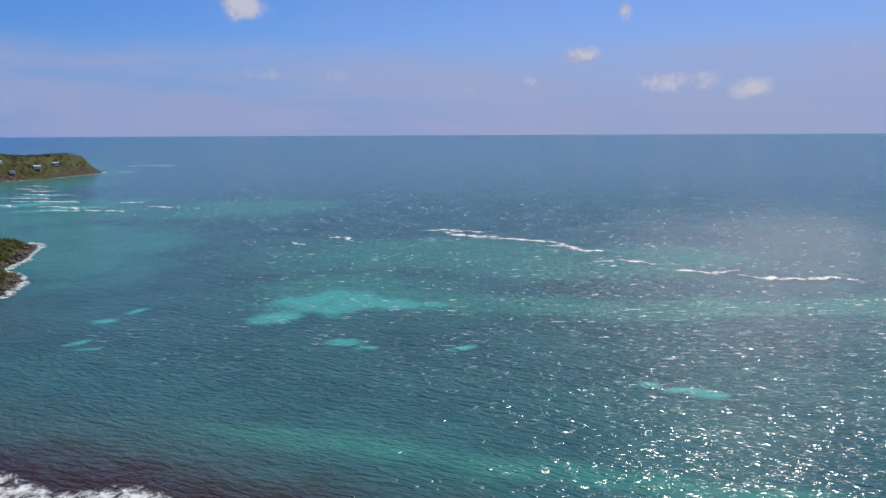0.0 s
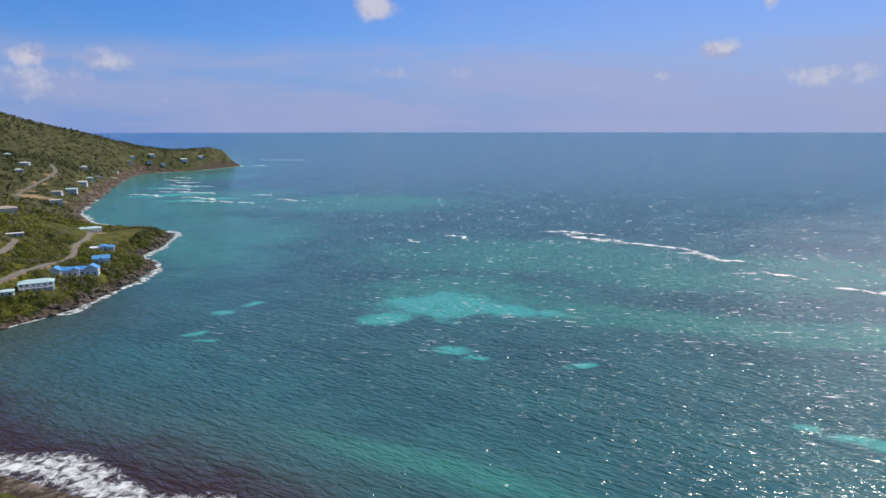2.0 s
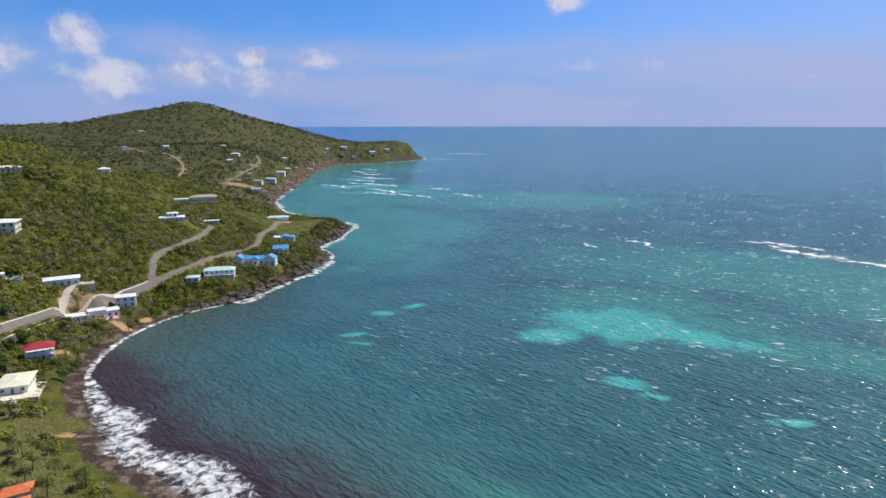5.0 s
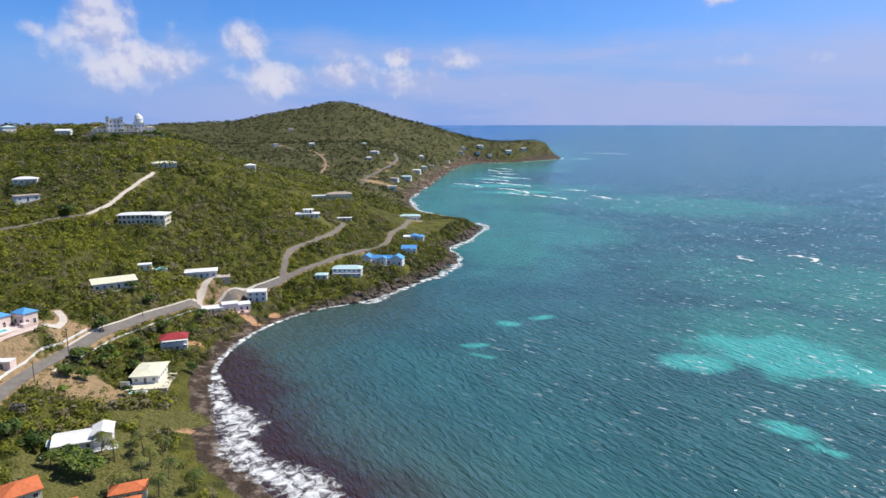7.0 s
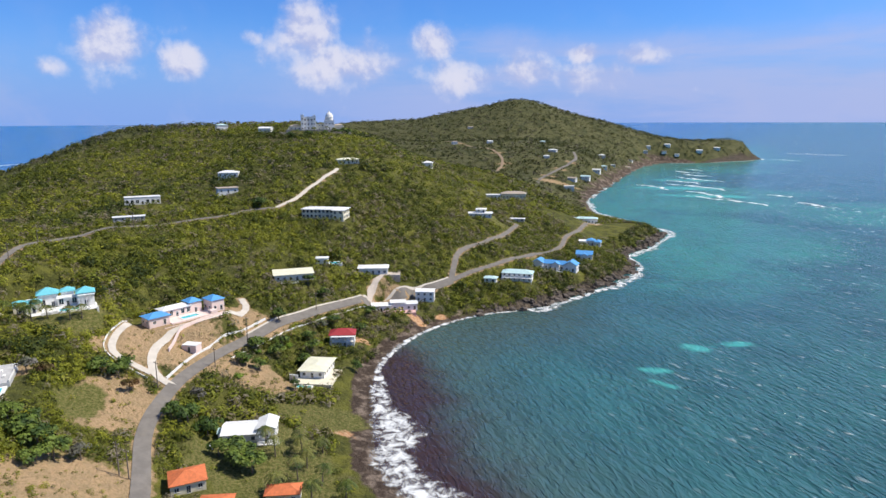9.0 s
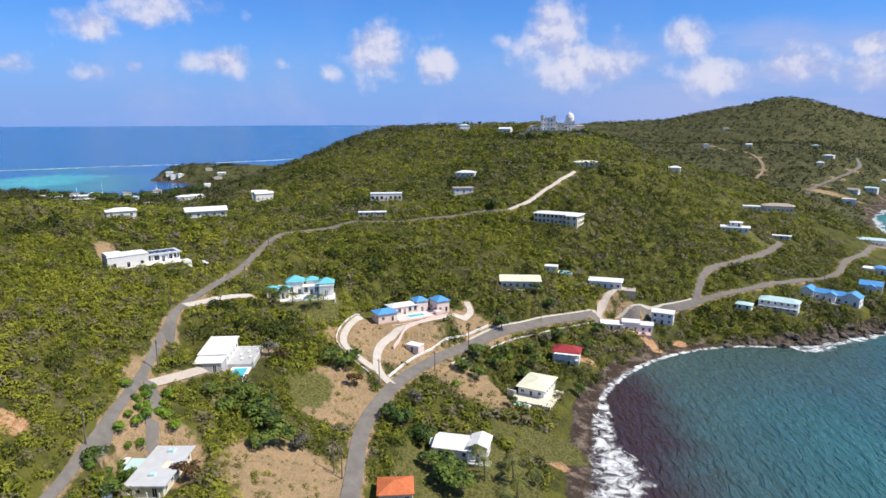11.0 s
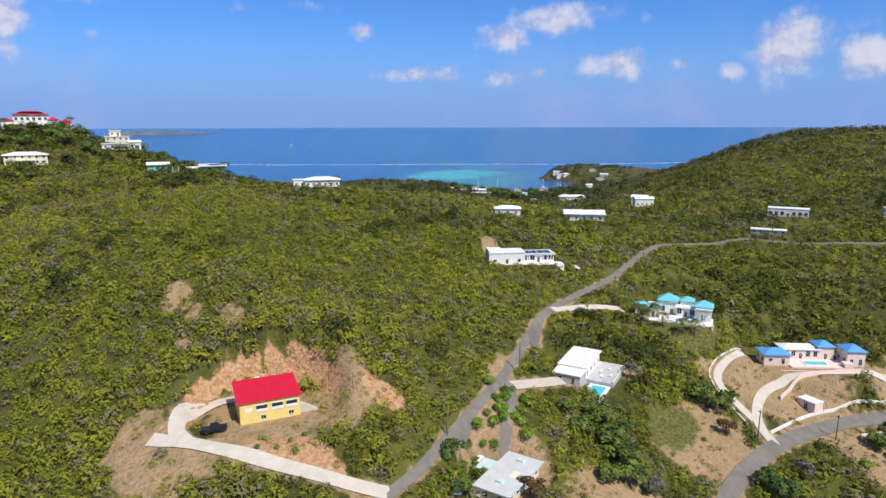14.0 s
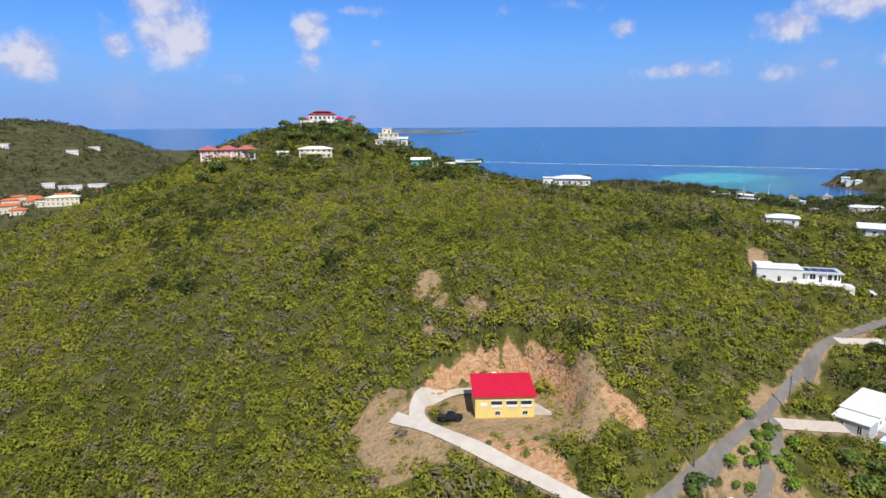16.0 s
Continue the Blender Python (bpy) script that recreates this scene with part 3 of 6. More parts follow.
# ways: points of the middle, width
WAYS = {
    "main": ([(-150, 104), (-175, 107), (-198, 112), (-212, 115), (-230, 119), (-245, 126), (-259, 135), (-278, 154), (-289, 171), (-302, 193), (-313, 226), (-319, 258), (-321, 292), (-322, 302)], 4.8),
    "hill": ([(-322, 302), (-333, 312), (-345, 325), (-357, 351), (-376, 387), (-392, 411), (-400, 422), (-408, 418)], 3.3),
    "shore": ([(-322, 302), (-326, 330), (-333, 361), (-343, 394), (-357, 427), (-378, 454), (-396, 487), (-418, 520), (-440, 560)], 3.2),
    "west": ([(-150, 42), (-175, 50), (-186, 53), (-206, 57), (-232, 60), (-250, 61), (-272, 62), (-290, 66), (-314, 75), (-340, 86), (-371, 98), (-385, 116), (-404, 145), (-414, 184), (-417, 220), (-416, 236)], 2.4),
    "summit_track": ([(-416, 234), (-427, 253), (-446, 277), (-466, 302)], 2.6),
    "drive": ([(-172, 49), (-168.5, 40), (-166.8, 30), (-166, 18), (-165, 7), (-163.6, 0), (-163.2, -3.4)], 3.4),
    "drive_yard": ([(-164.6, 5), (-166.5, 1.0), (-170, -1.6), (-174, -2.6), (-179, -2.8), (-184, -1.8), (-187.5, 1.5)], 3.6),
    "fork": ([(-226, 61), (-218, 64), (-205, 65), (-198, 64)], 2.8),
    "villa": ([(-258, 134), (-267, 130), (-279, 132), (-289, 139), (-297, 151), (-303, 167), (-311, 178), (-320, 179)], 3.0),
    "villa_loop": ([(-267, 129), (-273, 124), (-281, 119), (-292, 122), (-304, 130)], 2.6),
    "aqua": ([(-280, 64), (-296, 76), (-304, 88)], 3.0),
    "steep": ([(-318, 246), (-322.9, 248.7), (-325, 251.8), (-327, 255), (-329, 259.3), (-335, 266)], 2.6),
    "pool_drive": ([(-224, 62), (-234, 70), (-240, 74)], 3.0),
    "far_road": ([(-675, 706), (-707, 740), (-740, 800), (-790, 900), (-840, 950)], 5.0),
    "terrace_road": ([(-760, 700), (-850, 790), (-960, 850), (-1080, 880), (-1180, 900)], 4.0),
}


def curve_points(pts, step):
    """Evenly spaced points on a smooth line through pts."""
    p = np.array(pts, float)
    p = np.vstack([2 * p[0] - p[1], p, 2 * p[-1] - p[-2]])
    out = []
    for i in range(1, len(p) - 2):
        n = max(2, int(np.hypot(*(p[i + 1] - p[i])) / step))
        for s in np.arange(n) / n:
            a, b, c, d = p[i - 1], p[i], p[i + 1], p[i + 2]
            out.append(0.5 * (2 * b + (c - a) * s + (2 * a - 5 * b + 4 * c - d) * s ** 2 + (3 * b - a - 3 * c + d) * s ** 3))
    return np.array(out + [p[-2]])


LINES = {k: (curve_points(p, 3.0), w) for k, (p, w) in WAYS.items()}


def way_gap(x, y):
    """Metres from the nearest edge of a way."""
    g = np.full(np.shape(x), 1e6)
    for line, w in LINES.values():
        for i in range(0, len(line), 1):
            g = np.minimum(g, np.hypot(x - line[i, 0], y - line[i, 1]) - w / 2)
    return g


# bare earth, red cuttings and mown grass: x, y, half length, half width, turn
EARTH = [(-191, 27, 11, 8, 30), (-207, -27, 5, 2, 30), (-193, -19, 5, 1.6, 60), (-184, 12, 14, 12, 45), (-170, 20, 6, 9, 20), (-200, 97, 17, 15, 15), (-250, 113, 16, 11, -25), (-290, 140, 17, 19, 40), (-303, 175, 18, 8, 60), (-263, 166, 14, 9, 40), (-272, 148, 15, 4, 55), (-163, -8, 8, 5, 20), (-156, -1, 6, 4, 40), (-154, 8, 6, 4, 0), (-172, 24, 9, 6, 60), (-194, 26, 5, 3, 0), (-160, 9, 3, 6, 0), (-212, -37, 8, 4, 30), (-207, -14, 9, 3, 40), (-212, 60, 22, 3, 10), (-200, 68, 10, 9, 0), (-320, 32, 10, 4, 30), (-285, 118, 6, 6, 0), (-318, 270, 12, 5, 70), (-450, 545, 22, 7, 50), (-420, 28, 14, 4, 20), (-690, 760, 30, 8, 55), (-266, 84, 5, 12, 0)]
RED = [(-171.5, 31, 8, 3.5, 80), (-169.5, 22, 6, 2.5, 80), (-196, 37, 6, 3, 80), (-256, 70, 10, 4, 80), (-226, 174, 16, 3, 20), (-285, 222, 5, 3, 60), (-297, 262, 5, 2, 75), (-300, 280, 4, 2, 90)]
GRASS = [(-212, 140, 16, 13, 0), (-212, 158, 18, 8, 15), (-228, 176, 16, 8, 40), (-250, 105, 10, 6, -25), (-308, 108, 14, 12, 0), (-402, 395, 14, 10, 50), (-195, 150, 18, 12, 0), (-165, 135, 30, 20, 0)]


def far_land(x, y):
    """1 on the dry woods beyond the ridges, greyed for haze and cloud shade; 0 on the near slopes."""
    north = np.clip((y - 0.35 * (x + 600) - 560) / 160, 0, 1) * (x < -440)
    south = np.clip((-y - 400) / 60, 0, 1)
    west = np.clip((-x - 720) / 120, 0, 1)
    return np.maximum(np.maximum(north, south), west * 0.7)


def blot(x, y, spots):
    v = np.zeros(np.shape(x))
    for cx, cy, a, b, turn in spots:
        c, s = math.cos(radians(turn)), math.sin(radians(turn))
        u, w = ((x - cx) * c + (y - cy) * s) / a, ((y - cy) * c - (x - cx) * s) / b
        v = np.maximum(v, np.clip(1.55 - np.hypot(u, w) * 0.95, 0, 1))
    return v


def cut_bank(x, y):
    cx, cy = PADS[0][:2]
    far, back = np.hypot(x - cx, y - cy), (-(x - cx) * 0.73 - (y - cy) * 0.68)
    side = np.clip(back / np.maximum(far, 1) * 2.2 + 0.75, 0, 1)
    return side * np.clip(1.5 - np.abs(far - 17.4) / 1.7, 0, 1)


def mesh_object(name, verts, faces, mat, smooth=True, parent=None):
    me = bpy.data.meshes.new(name)
    v = np.asarray(verts, np.float32)
    f = np.asarray(faces, np.int32)
    me.vertices.add(len(v))
    me.vertices.foreach_set("co", v.ravel())
    k = f.shape[1]
    me.loops.add(f.size)
    me.loops.foreach_set("vertex_index", f.ravel())
    me.polygons.add(len(f))
    me.polygons.foreach_set("loop_start", np.arange(0, f.size, k, dtype=np.int32))
    me.polygons.foreach_set("use_smooth", np.full(len(f), smooth))
    me.update(calc_edges=True)
    me.materials.append(mat)
    ob = new(name, me)
    ob.parent = parent
    return ob


def colours(ob, name, rgb):
    a = ob.data.color_attributes.new(name, "FLOAT_COLOR", "POINT")
    a.data.foreach_set("color", np.column_stack([*rgb, np.ones(len(rgb[0]))]).astype(np.float32).ravel())


def values(ob, name, v):
    a = ob.data.attributes.new(name, "FLOAT", "POINT")
    a.data.foreach_set("value", np.asarray(v, np.float32))


def graded(lo, hi, fine_lo, fine_hi, fine, coarse):
    """Coordinates, fine in the middle and growing outwards."""
    mid = list(np.arange(fine_lo, fine_hi + 1e-6, fine))
    left, right = [], []
    s, x = fine, fine_lo
    while x > lo:
        s = min(s * 1.12, coarse)
        x -= s
        left.append(max(x, lo))
    s, x = fine, fine_hi
    while x < hi:
        s = min(s * 1.12, coarse)
        x += s
        right.append(min(x, hi))
    return np.array(left[::-1] + mid + right)


def sheet(xs, ys):
    X, Y = np.meshgrid(xs, ys)
    nx, ny = len(xs), len(ys)
    i = np.arange(nx * ny).reshape(ny, nx)
    return X.ravel(), Y.ravel(), np.stack([i[:-1, :-1], i[:-1, 1:], i[1:, 1:], i[1:, :-1]], -1).reshape(-1, 4)


gx, gy, gf = sheet(graded(-2600, 1500, -420, -110, 2.5, 26), graded(-2600, 2450, -130, 470, 2.5, 26))
hz = ground(gx, gy)
shore = inland(gx, gy)
keep = (shore[gf] > -45).any(1)
used = np.unique(gf[keep])
remap = np.full(len(gx), -1)
remap[used] = np.arange(len(used))
gx, gy, hz, shore, gf = gx[used], gy[used], hz[used], shore[used], remap[gf[keep]]
land = mesh_object("ground", np.column_stack([gx, gy, hz]), gf, GROUND)
tagged(land, kind="structure")
verge = np.clip(1 - way_gap(gx, gy) / 2.5, 0, 1) * 0.75
rocky = np.clip((gy - 275) / 40, 0, 1) * np.clip((640 - gy) / 30, 0, 1) * np.clip((10 - shore) / 5, 0, 1) * (gx > -460)
rocky = np.maximum(rocky, (gy > 1480) * np.clip((9 - shore) / 4, 0, 1))
beach = np.clip((11 - shore) / 6, 0, 1) * (1 - np.clip(rocky, 0, 1))
beach = np.maximum(beach, (gy > 700) * (gy < 1480) * np.clip((16 - shore) / 6, 0, 1))
colours(land, "cover", (np.maximum(blot(gx, gy, EARTH), verge), beach, np.maximum(blot(gx, gy, RED), cut_bank(gx, gy))))
values(land, "far", far_land(gx, gy))
values(land, "grass", blot(gx, gy, GRASS))
values(land, "rock", np.clip(rocky, 0, 1))

# ---------------------------------------------------------------- sea
sx, sy, sf = sheet(graded(-4850, 4850, -420, 330, 6, 130), graded(-4850, 4850, 130, 760, 6, 130))
far_out = np.hypot(sx, sy)
lift = np.clip((far_out - 2500) / 2350, 0, None)
sz = 78 * np.minimum(lift, 1.0) ** 1.6
off = -inland(sx, sy)
sea = mesh_object("water", np.column_stack([sx, sy, sz]), sf, SEA)
tagged(sea, kind="structure")
SANDS = [(-1380, -330, 150, 90, 0), (-625, 965, 70, 26, 45), (-540, 905, 60, 20, 40), (-700, 1085, 70, 24, 50), (-72, 391, 36, 28, 15), (-98, 358, 16, 13, 30), (-38, 388, 34, 12, -10), (-51, 313, 10, 6, -20), (-40, 303, 5, 3, 0), (103, 248, 12, 4, -15), (86, 256, 6, 4, 0), (-188, 313, 7, 3.5, 30), (-178, 303, 7, 3, 0), (-186, 372, 9, 4, 60), (-196, 352, 7, 5, 0), (8, 302, 9, 3, 20)]
BANK = [(40, 385, 110, 26, -5), (150, 372, 90, 24, 5), (280, 380, 90, 26, 10), (-60, 420, 80, 60, 10), (-20, 560, 160, 90, 0), (120, 520, 160, 70, 10), (-40, 205, 60, 9, -14), (40, 184, 60, 8, -14), (110, 166, 50, 8, -12), (-560, 930, 160, 90, 50), (-420, 700, 60, 60, 50), (-1250, -260, 260, 130, 0), (-1700, -400, 220, 60, 70), (-300, 620, 60, 90, 20), (-800, 1350, 120, 120, 50), (-520, 820, 170, 110, 50), (-300, 900, 170, 120, 20)]
bank = blot(sx, sy, BANK)
bank = np.maximum(bank * 0.75, np.clip((280 - off) / 220, 0, 1) * 0.72 * np.clip((-120 - sx) / 150, 0, 1) * np.clip((sy - 330) / 160, 0, 1))
bank = np.maximum(bank, np.clip((75 - off) / 60, 0, 1) * 0.55 * (sy < 330) * (sx > -330))
weed = np.clip((52 - off) / 44, 0, 1) * np.clip((262 - sy) / 36, 0, 1) * np.clip((130 - sx) / 60, 0, 1) * (sx > -330)
colours(sea, "bed", (blot(sx, sy, SANDS), bank, weed))
values(sea, "open", np.clip((off - 70) / 160, 0, 1))
values(sea, "out", np.clip((far_out - 330) / 1300, 0, 1))
values(sea, "murk", np.clip((95 - off) / 85, 0, 1) * np.clip((430 - sy) / 120, 0, 1) * np.clip((40 - sx) / 120, 0, 1) * (sx > -340))
values(sea, "west", np.clip((-sx - 500 - 0.35 * sy) / 700, 0, 1))


def ribbon(name, line, left, right, z, mat, label=None, rows=1, edge=False):
    """A strip that follows the ground along line from -left to right of it."""
    t = np.gradient(line, axis=0)
    t /= np.hypot(t[:, 0], t[:, 1])[:, None] + 1e-9
    nrm = np.column_stack([-t[:, 1], t[:, 0]])
    left, right = np.broadcast_to(left, len(line)), np.broadcast_to(right, len(line))
    k = rows + 1
    verts, ev = [], []
    for j in range(k):
        s = j / rows
        q = line + nrm * (-left * (1 - s) + right * s)[:, None]
        hgt = np.full(len(q), z) if isinstance(z, (int, float)) else z(q[:, 0], q[:, 1])
        verts.append(np.column_stack([q, hgt]))
        ev.append(np.full(len(q), 1 - abs(2 * s - 1)))
    v = np.concatenate(verts)
    n = len(line)
    faces = [(j * n + i, j * n + i + 1, (j + 1) * n + i + 1, (j + 1) * n + i) for j in range(rows) for i in range(n - 1)]
    ob = mesh_object(name, v, np.array(faces)[:, ::-1], mat)
    if edge:
        e = np.concatenate(ev)
        values(ob, "edge", np.minimum(e * 2.2, 1) - 0.5 if edge == 1 else e - 0.5)
    return ob


rng = np.random.default_rng(4)
coast_line = curve_points(COAST_EAST[4:] + COAST_NORTH[:12], 3.0)
ci = np.arange(len(coast_line))
near_beach = np.clip((215 - coast_line[:, 1]) / 30, 0, 1) * (coast_line[:, 0] > -300)
wide = 2.6 + 2.2 * np.abs(np.sin(ci * 0.21 + np.sin(ci * 0.057) * 3)) + 19 * near_beach * (0.75 + 0.25 * np.sin(ci * 0.33)) + (3.5 + 5 * (np.sin(ci * 0.19) > 0.1)) * (coast_line[:, 1] > 330)
tagged(ribbon("surf", coast_line, wide, 1.0 + 4.0 * near_beach, lambda x, y: np.maximum(ground(x, y), 0) + 0.12, SURF, rows=6, edge=1), "white surf washing along the beach and rocks", "surf", kind="stuff")
for k, (dist, wdt, n0, n1) in enumerate([(9, 1.6, 10, 62), (16, 1.2, 22, 58)]):
    seg = coast_line[n0:n1]
    t = np.gradient(seg, axis=0)
    t /= np.hypot(t[:, 0], t[:, 1])[:, None]
    seg = seg + np.column_stack([t[:, 1], -t[:, 0]]) * (dist + 2 * np.sin(np.arange(len(seg)) * 0.35))[:, None]
    tagged(ribbon("small_wave", seg, wdt, wdt, 0.14, SURF, rows=4, edge=2), "thin broken wave rolling towards the beach", "wave", kind="stuff")
BREAKERS = [(-25, 690, 40, 668, 9), (-5, 668, 60, 635, 12), (40, 640, 130, 585, 7), (100, 585, 140, 562, 8), (125, 520, 165, 505, 6), (180, 480, 225, 470, 6), (215, 462, 300, 440, 7), (-118, 640, -95, 632, 5), (-150, 610, -135, 605, 3), (320, 440, 420, 410, 6)]
BAY_WAVES = [(-690, 1010, -560, 985, 9), (-760, 1120, -640, 1110, 10), (-720, 1060, -640, 1040, 8), (-600, 930, -500, 900, 8), (-560, 890, -440, 865, 8), (-430, 925, -380, 915, 8), (-700, 960, -620, 925, 7), (-500, 985, -460, 975, 6), (-780, 1190, -720, 1180, 10), (-860, 1300, -800, 1290, 8), (-1040, 2080, -860, 2120, 14), (-900, 1760, -840, 1770, 8), (-840, 1240, -760, 1230, 9)]
for x0, y0, x1, y1, w in BREAKERS + BAY_WAVES:
    n = max(8, int(math.hypot(x1 - x0, y1 - y0) / 3))
    s = np.linspace(0, 1, n)
    bow = np.column_stack([x0 + (x1 - x0) * s + 4 * np.sin(s * 9 + x0), y0 + (y1 - y0) * s + 6 * np.sin(s * 5 + y0) + 2.5 * np.sin(s * 17 + x0)])
    taper = np.sin(np.clip(s, 0.02, 0.98) * math.pi) ** 0.6
    tagged(ribbon("breaker", bow, w * taper * 1.9, w * taper * 2.6, 0.2, BREAK, rows=4, edge=2), "white breaking wave over the shallow reef", "wave", kind="stuff")
reef = curve_points([(-1480, -1250), (-1540, -900), (-1600, -700), (-1660, -540), (-1740, -330), (-1790, -130), (-1880, 40), (-1985, 190), (-2100, 330)], 8)
tagged(ribbon("reef_break", reef, 9 + 5 * np.sin(np.arange(len(reef)) * 0.3), 9, 0.25, BREAK, rows=4, edge=1), "long white line of surf on the outer reef", "surf", kind="stuff")

# ---------------------------------------------------------------- roads
drape = lambda lift: (lambda x, y: ground(x, y) + lift)
for k, (line, w) in LINES.items():
    mat = CONCRETE if k in ("drive", "drive_yard", "villa", "villa_loop", "aqua", "summit_track") else PAVE if k in ("pool_drive", "steep") else VERGE if k == "terrace_road" else ASPHALT
    tagged(ribbon("road", line, w / 2, w / 2, drape(0.32), mat, rows=4), kind="structure")
tagged(ribbon("road_edge", LINES["main"][0][50:], -2.5, 3.4, drape(0.24), CONCRETE, rows=2), kind="structure")

# ---------------------------------------------------------------- building kit


def box(bm, x0, x1, y0, y1, z0, z1):
    v = [bm.verts.new(p) for p in ((x0, y0, z0), (x1, y0, z0), (x1, y1, z0), (x0, y1, z0), (x0, y0, z1), (x1, y0, z1), (x1, y1, z1), (x0, y1, z1))]
    for f in ((3, 2, 1, 0), (4, 5, 6, 7), (0, 1, 5, 4), (1, 2, 6, 5), (2, 3, 7, 6), (3, 0, 4, 7)):
        bm.faces.new([v[i] for i in f])
    return bm


def solid(bm, rings):
    """A closed solid through rings of equal length."""
    rows = [[bm.verts.new(p) for p in r] for r in rings]
    n = len(rows[0])
    for a, b in zip(rows, rows[1:]):
        for i in range(n):
            bm.faces.new((a[i], a[(i + 1) % n], b[(i + 1) % n], b[i]))
    bm.faces.new(rows[0][::-1])
    bm.faces.new(rows[-1])
    return bm


def part(name, bm, mat, parent, label=""):
    me = bpy.data.meshes.new(name)
    bmesh.ops.recalc_face_normals(bm, faces=bm.faces)
    bm.to_mesh(me)
    bm.free()
    me.materials.append(mat)
    ob = new(name, me)
    ob.parent = parent
    return tagged(ob, label)


def block(name, parent, mat, x0, x1, y0, y1, z0, z1, label=""):
    return part(name, box(bmesh.new(), x0, x1, y0, y1, z0, z1), mat, parent, label)


def base(name, label, category, x, y, z, turn, group=""):
    ob = new(name)
    ob.matrix_world = pose(x, y, z, 0, 0, turn)
    return tagged(ob, label, category, group)


WINDOW = {}


def window(parent, x, y, z, turn, w=1.1, h=1.2, name="window", frame_mat=None):
    """A framed window with its pane; y is the wall's face."""
    key = (w, h, frame_mat.name if frame_mat else "")
    if key not in WINDOW:
        f, g = bmesh.new(), bmesh.new()
        box(f, -w / 2 - 0.1, w / 2 + 0.1, -0.07, 0.02, h, h + 0.1)
        box(f, -w / 2 - 0.1, w / 2 + 0.1, -0.12, 0.02, -0.1, 0)
        box(f, -w / 2 - 0.1, -w / 2, -0.07, 0.02, 0, h)
        box(f, w / 2, w / 2 + 0.1, -0.07, 0.02, 0, h)
        box(f, -0.03, 0.03, -0.05, 0.02, 0, h)
        box(g, -w / 2, w / 2, -0.03, 0.01, 0, h)
        me = []
        for n, bm, m in (("window_frame", f, frame_mat or WHITE), ("pane", g, GLASS)):
            d = bpy.data.meshes.new(n)
            bmesh.ops.recalc_face_normals(bm, faces=bm.faces)
            bm.to_mesh(d)
            bm.free()
            d.materials.append(m)
            me.append(d)
        WINDOW[key] = me
    fr = new(name, WINDOW[key][0])
    fr.parent, fr.matrix_local = parent, pose(x, y, z, 0, 0, turn)
    pane = new("pane", WINDOW[key][1])
    pane.parent = fr
    return fr


def roof(parent, kind, x0, x1, y0, y1, z, mat, rise=1.4, over=0.5, name="roof", ridge="x"):
    bm = bmesh.new()
    a, b, c, d = x0 - over, x1 + over, y0 - over, y1 + over
    if kind == "flat":
        box(bm, a, b, c, d, z, z + 0.28)
    elif kind == "shed":
        solid(bm, [[(a, c, z), (b, c, z), (b, d, z + rise), (a, d, z + rise)], [(a, c, z + .22), (b, c, z + .22), (b, d, z + rise + .22), (a, d, z + rise + .22)]])
    elif kind == "hip":
        run = min(b - a, d - c) / 2
        my, mx = (c + d) / 2, (a + b) / 2
        r0, r1 = ((a + run, my), (b - run, my)) if b - a >= d - c else ((mx, c + run), (mx, d - run))
        low = [bm.verts.new(p) for p in ((a, c, z), (b, c, z), (b, d, z), (a, d, z))]
        eave = [bm.verts.new(p) for p in ((a, c, z + .18), (b, c, z + .18), (b, d, z + .18), (a, d, z + .18))]
        t0, t1 = bm.verts.new((*r0, z + rise)), bm.verts.new((*r1, z + rise + 0.001))
        bm.faces.new(low[::-1])
        for i in range(4):
            bm.faces.new((low[i], low[(i + 1) % 4], eave[(i + 1) % 4], eave[i]))
        if b - a >= d - c:
            fs = ((eave[0], eave[1], t1, t0), (eave[1], eave[2], t1), (eave[2], eave[3], t0, t1), (eave[3], eave[0], t0))
        else:
            fs = ((eave[0], eave[1], t0), (eave[1], eave[2], t1, t0), (eave[2], eave[3], t1), (eave[3], eave[0], t0, t1))
        for f in fs:
            bm.faces.new(f)
    elif kind == "gable":
        if ridge == "x":
            m = (c + d) / 2
            prof = lambda x: [(x, c, z), (x, c, z + .2), (x, m, z + rise + .2), (x, d, z + .2), (x, d, z), (x, m, z + rise)]
            solid(bm, [prof(a), prof(b)])
        else:
            m = (a + b) / 2
            prof = lambda y: [(a, y, z), (a, y, z + .2), (m, y, z + rise + .2), (b, y, z + .2), (b, y, z), (m, y, z + rise)]
            solid(bm, [prof(c), prof(d)])
    return part(name, bm, mat, parent)


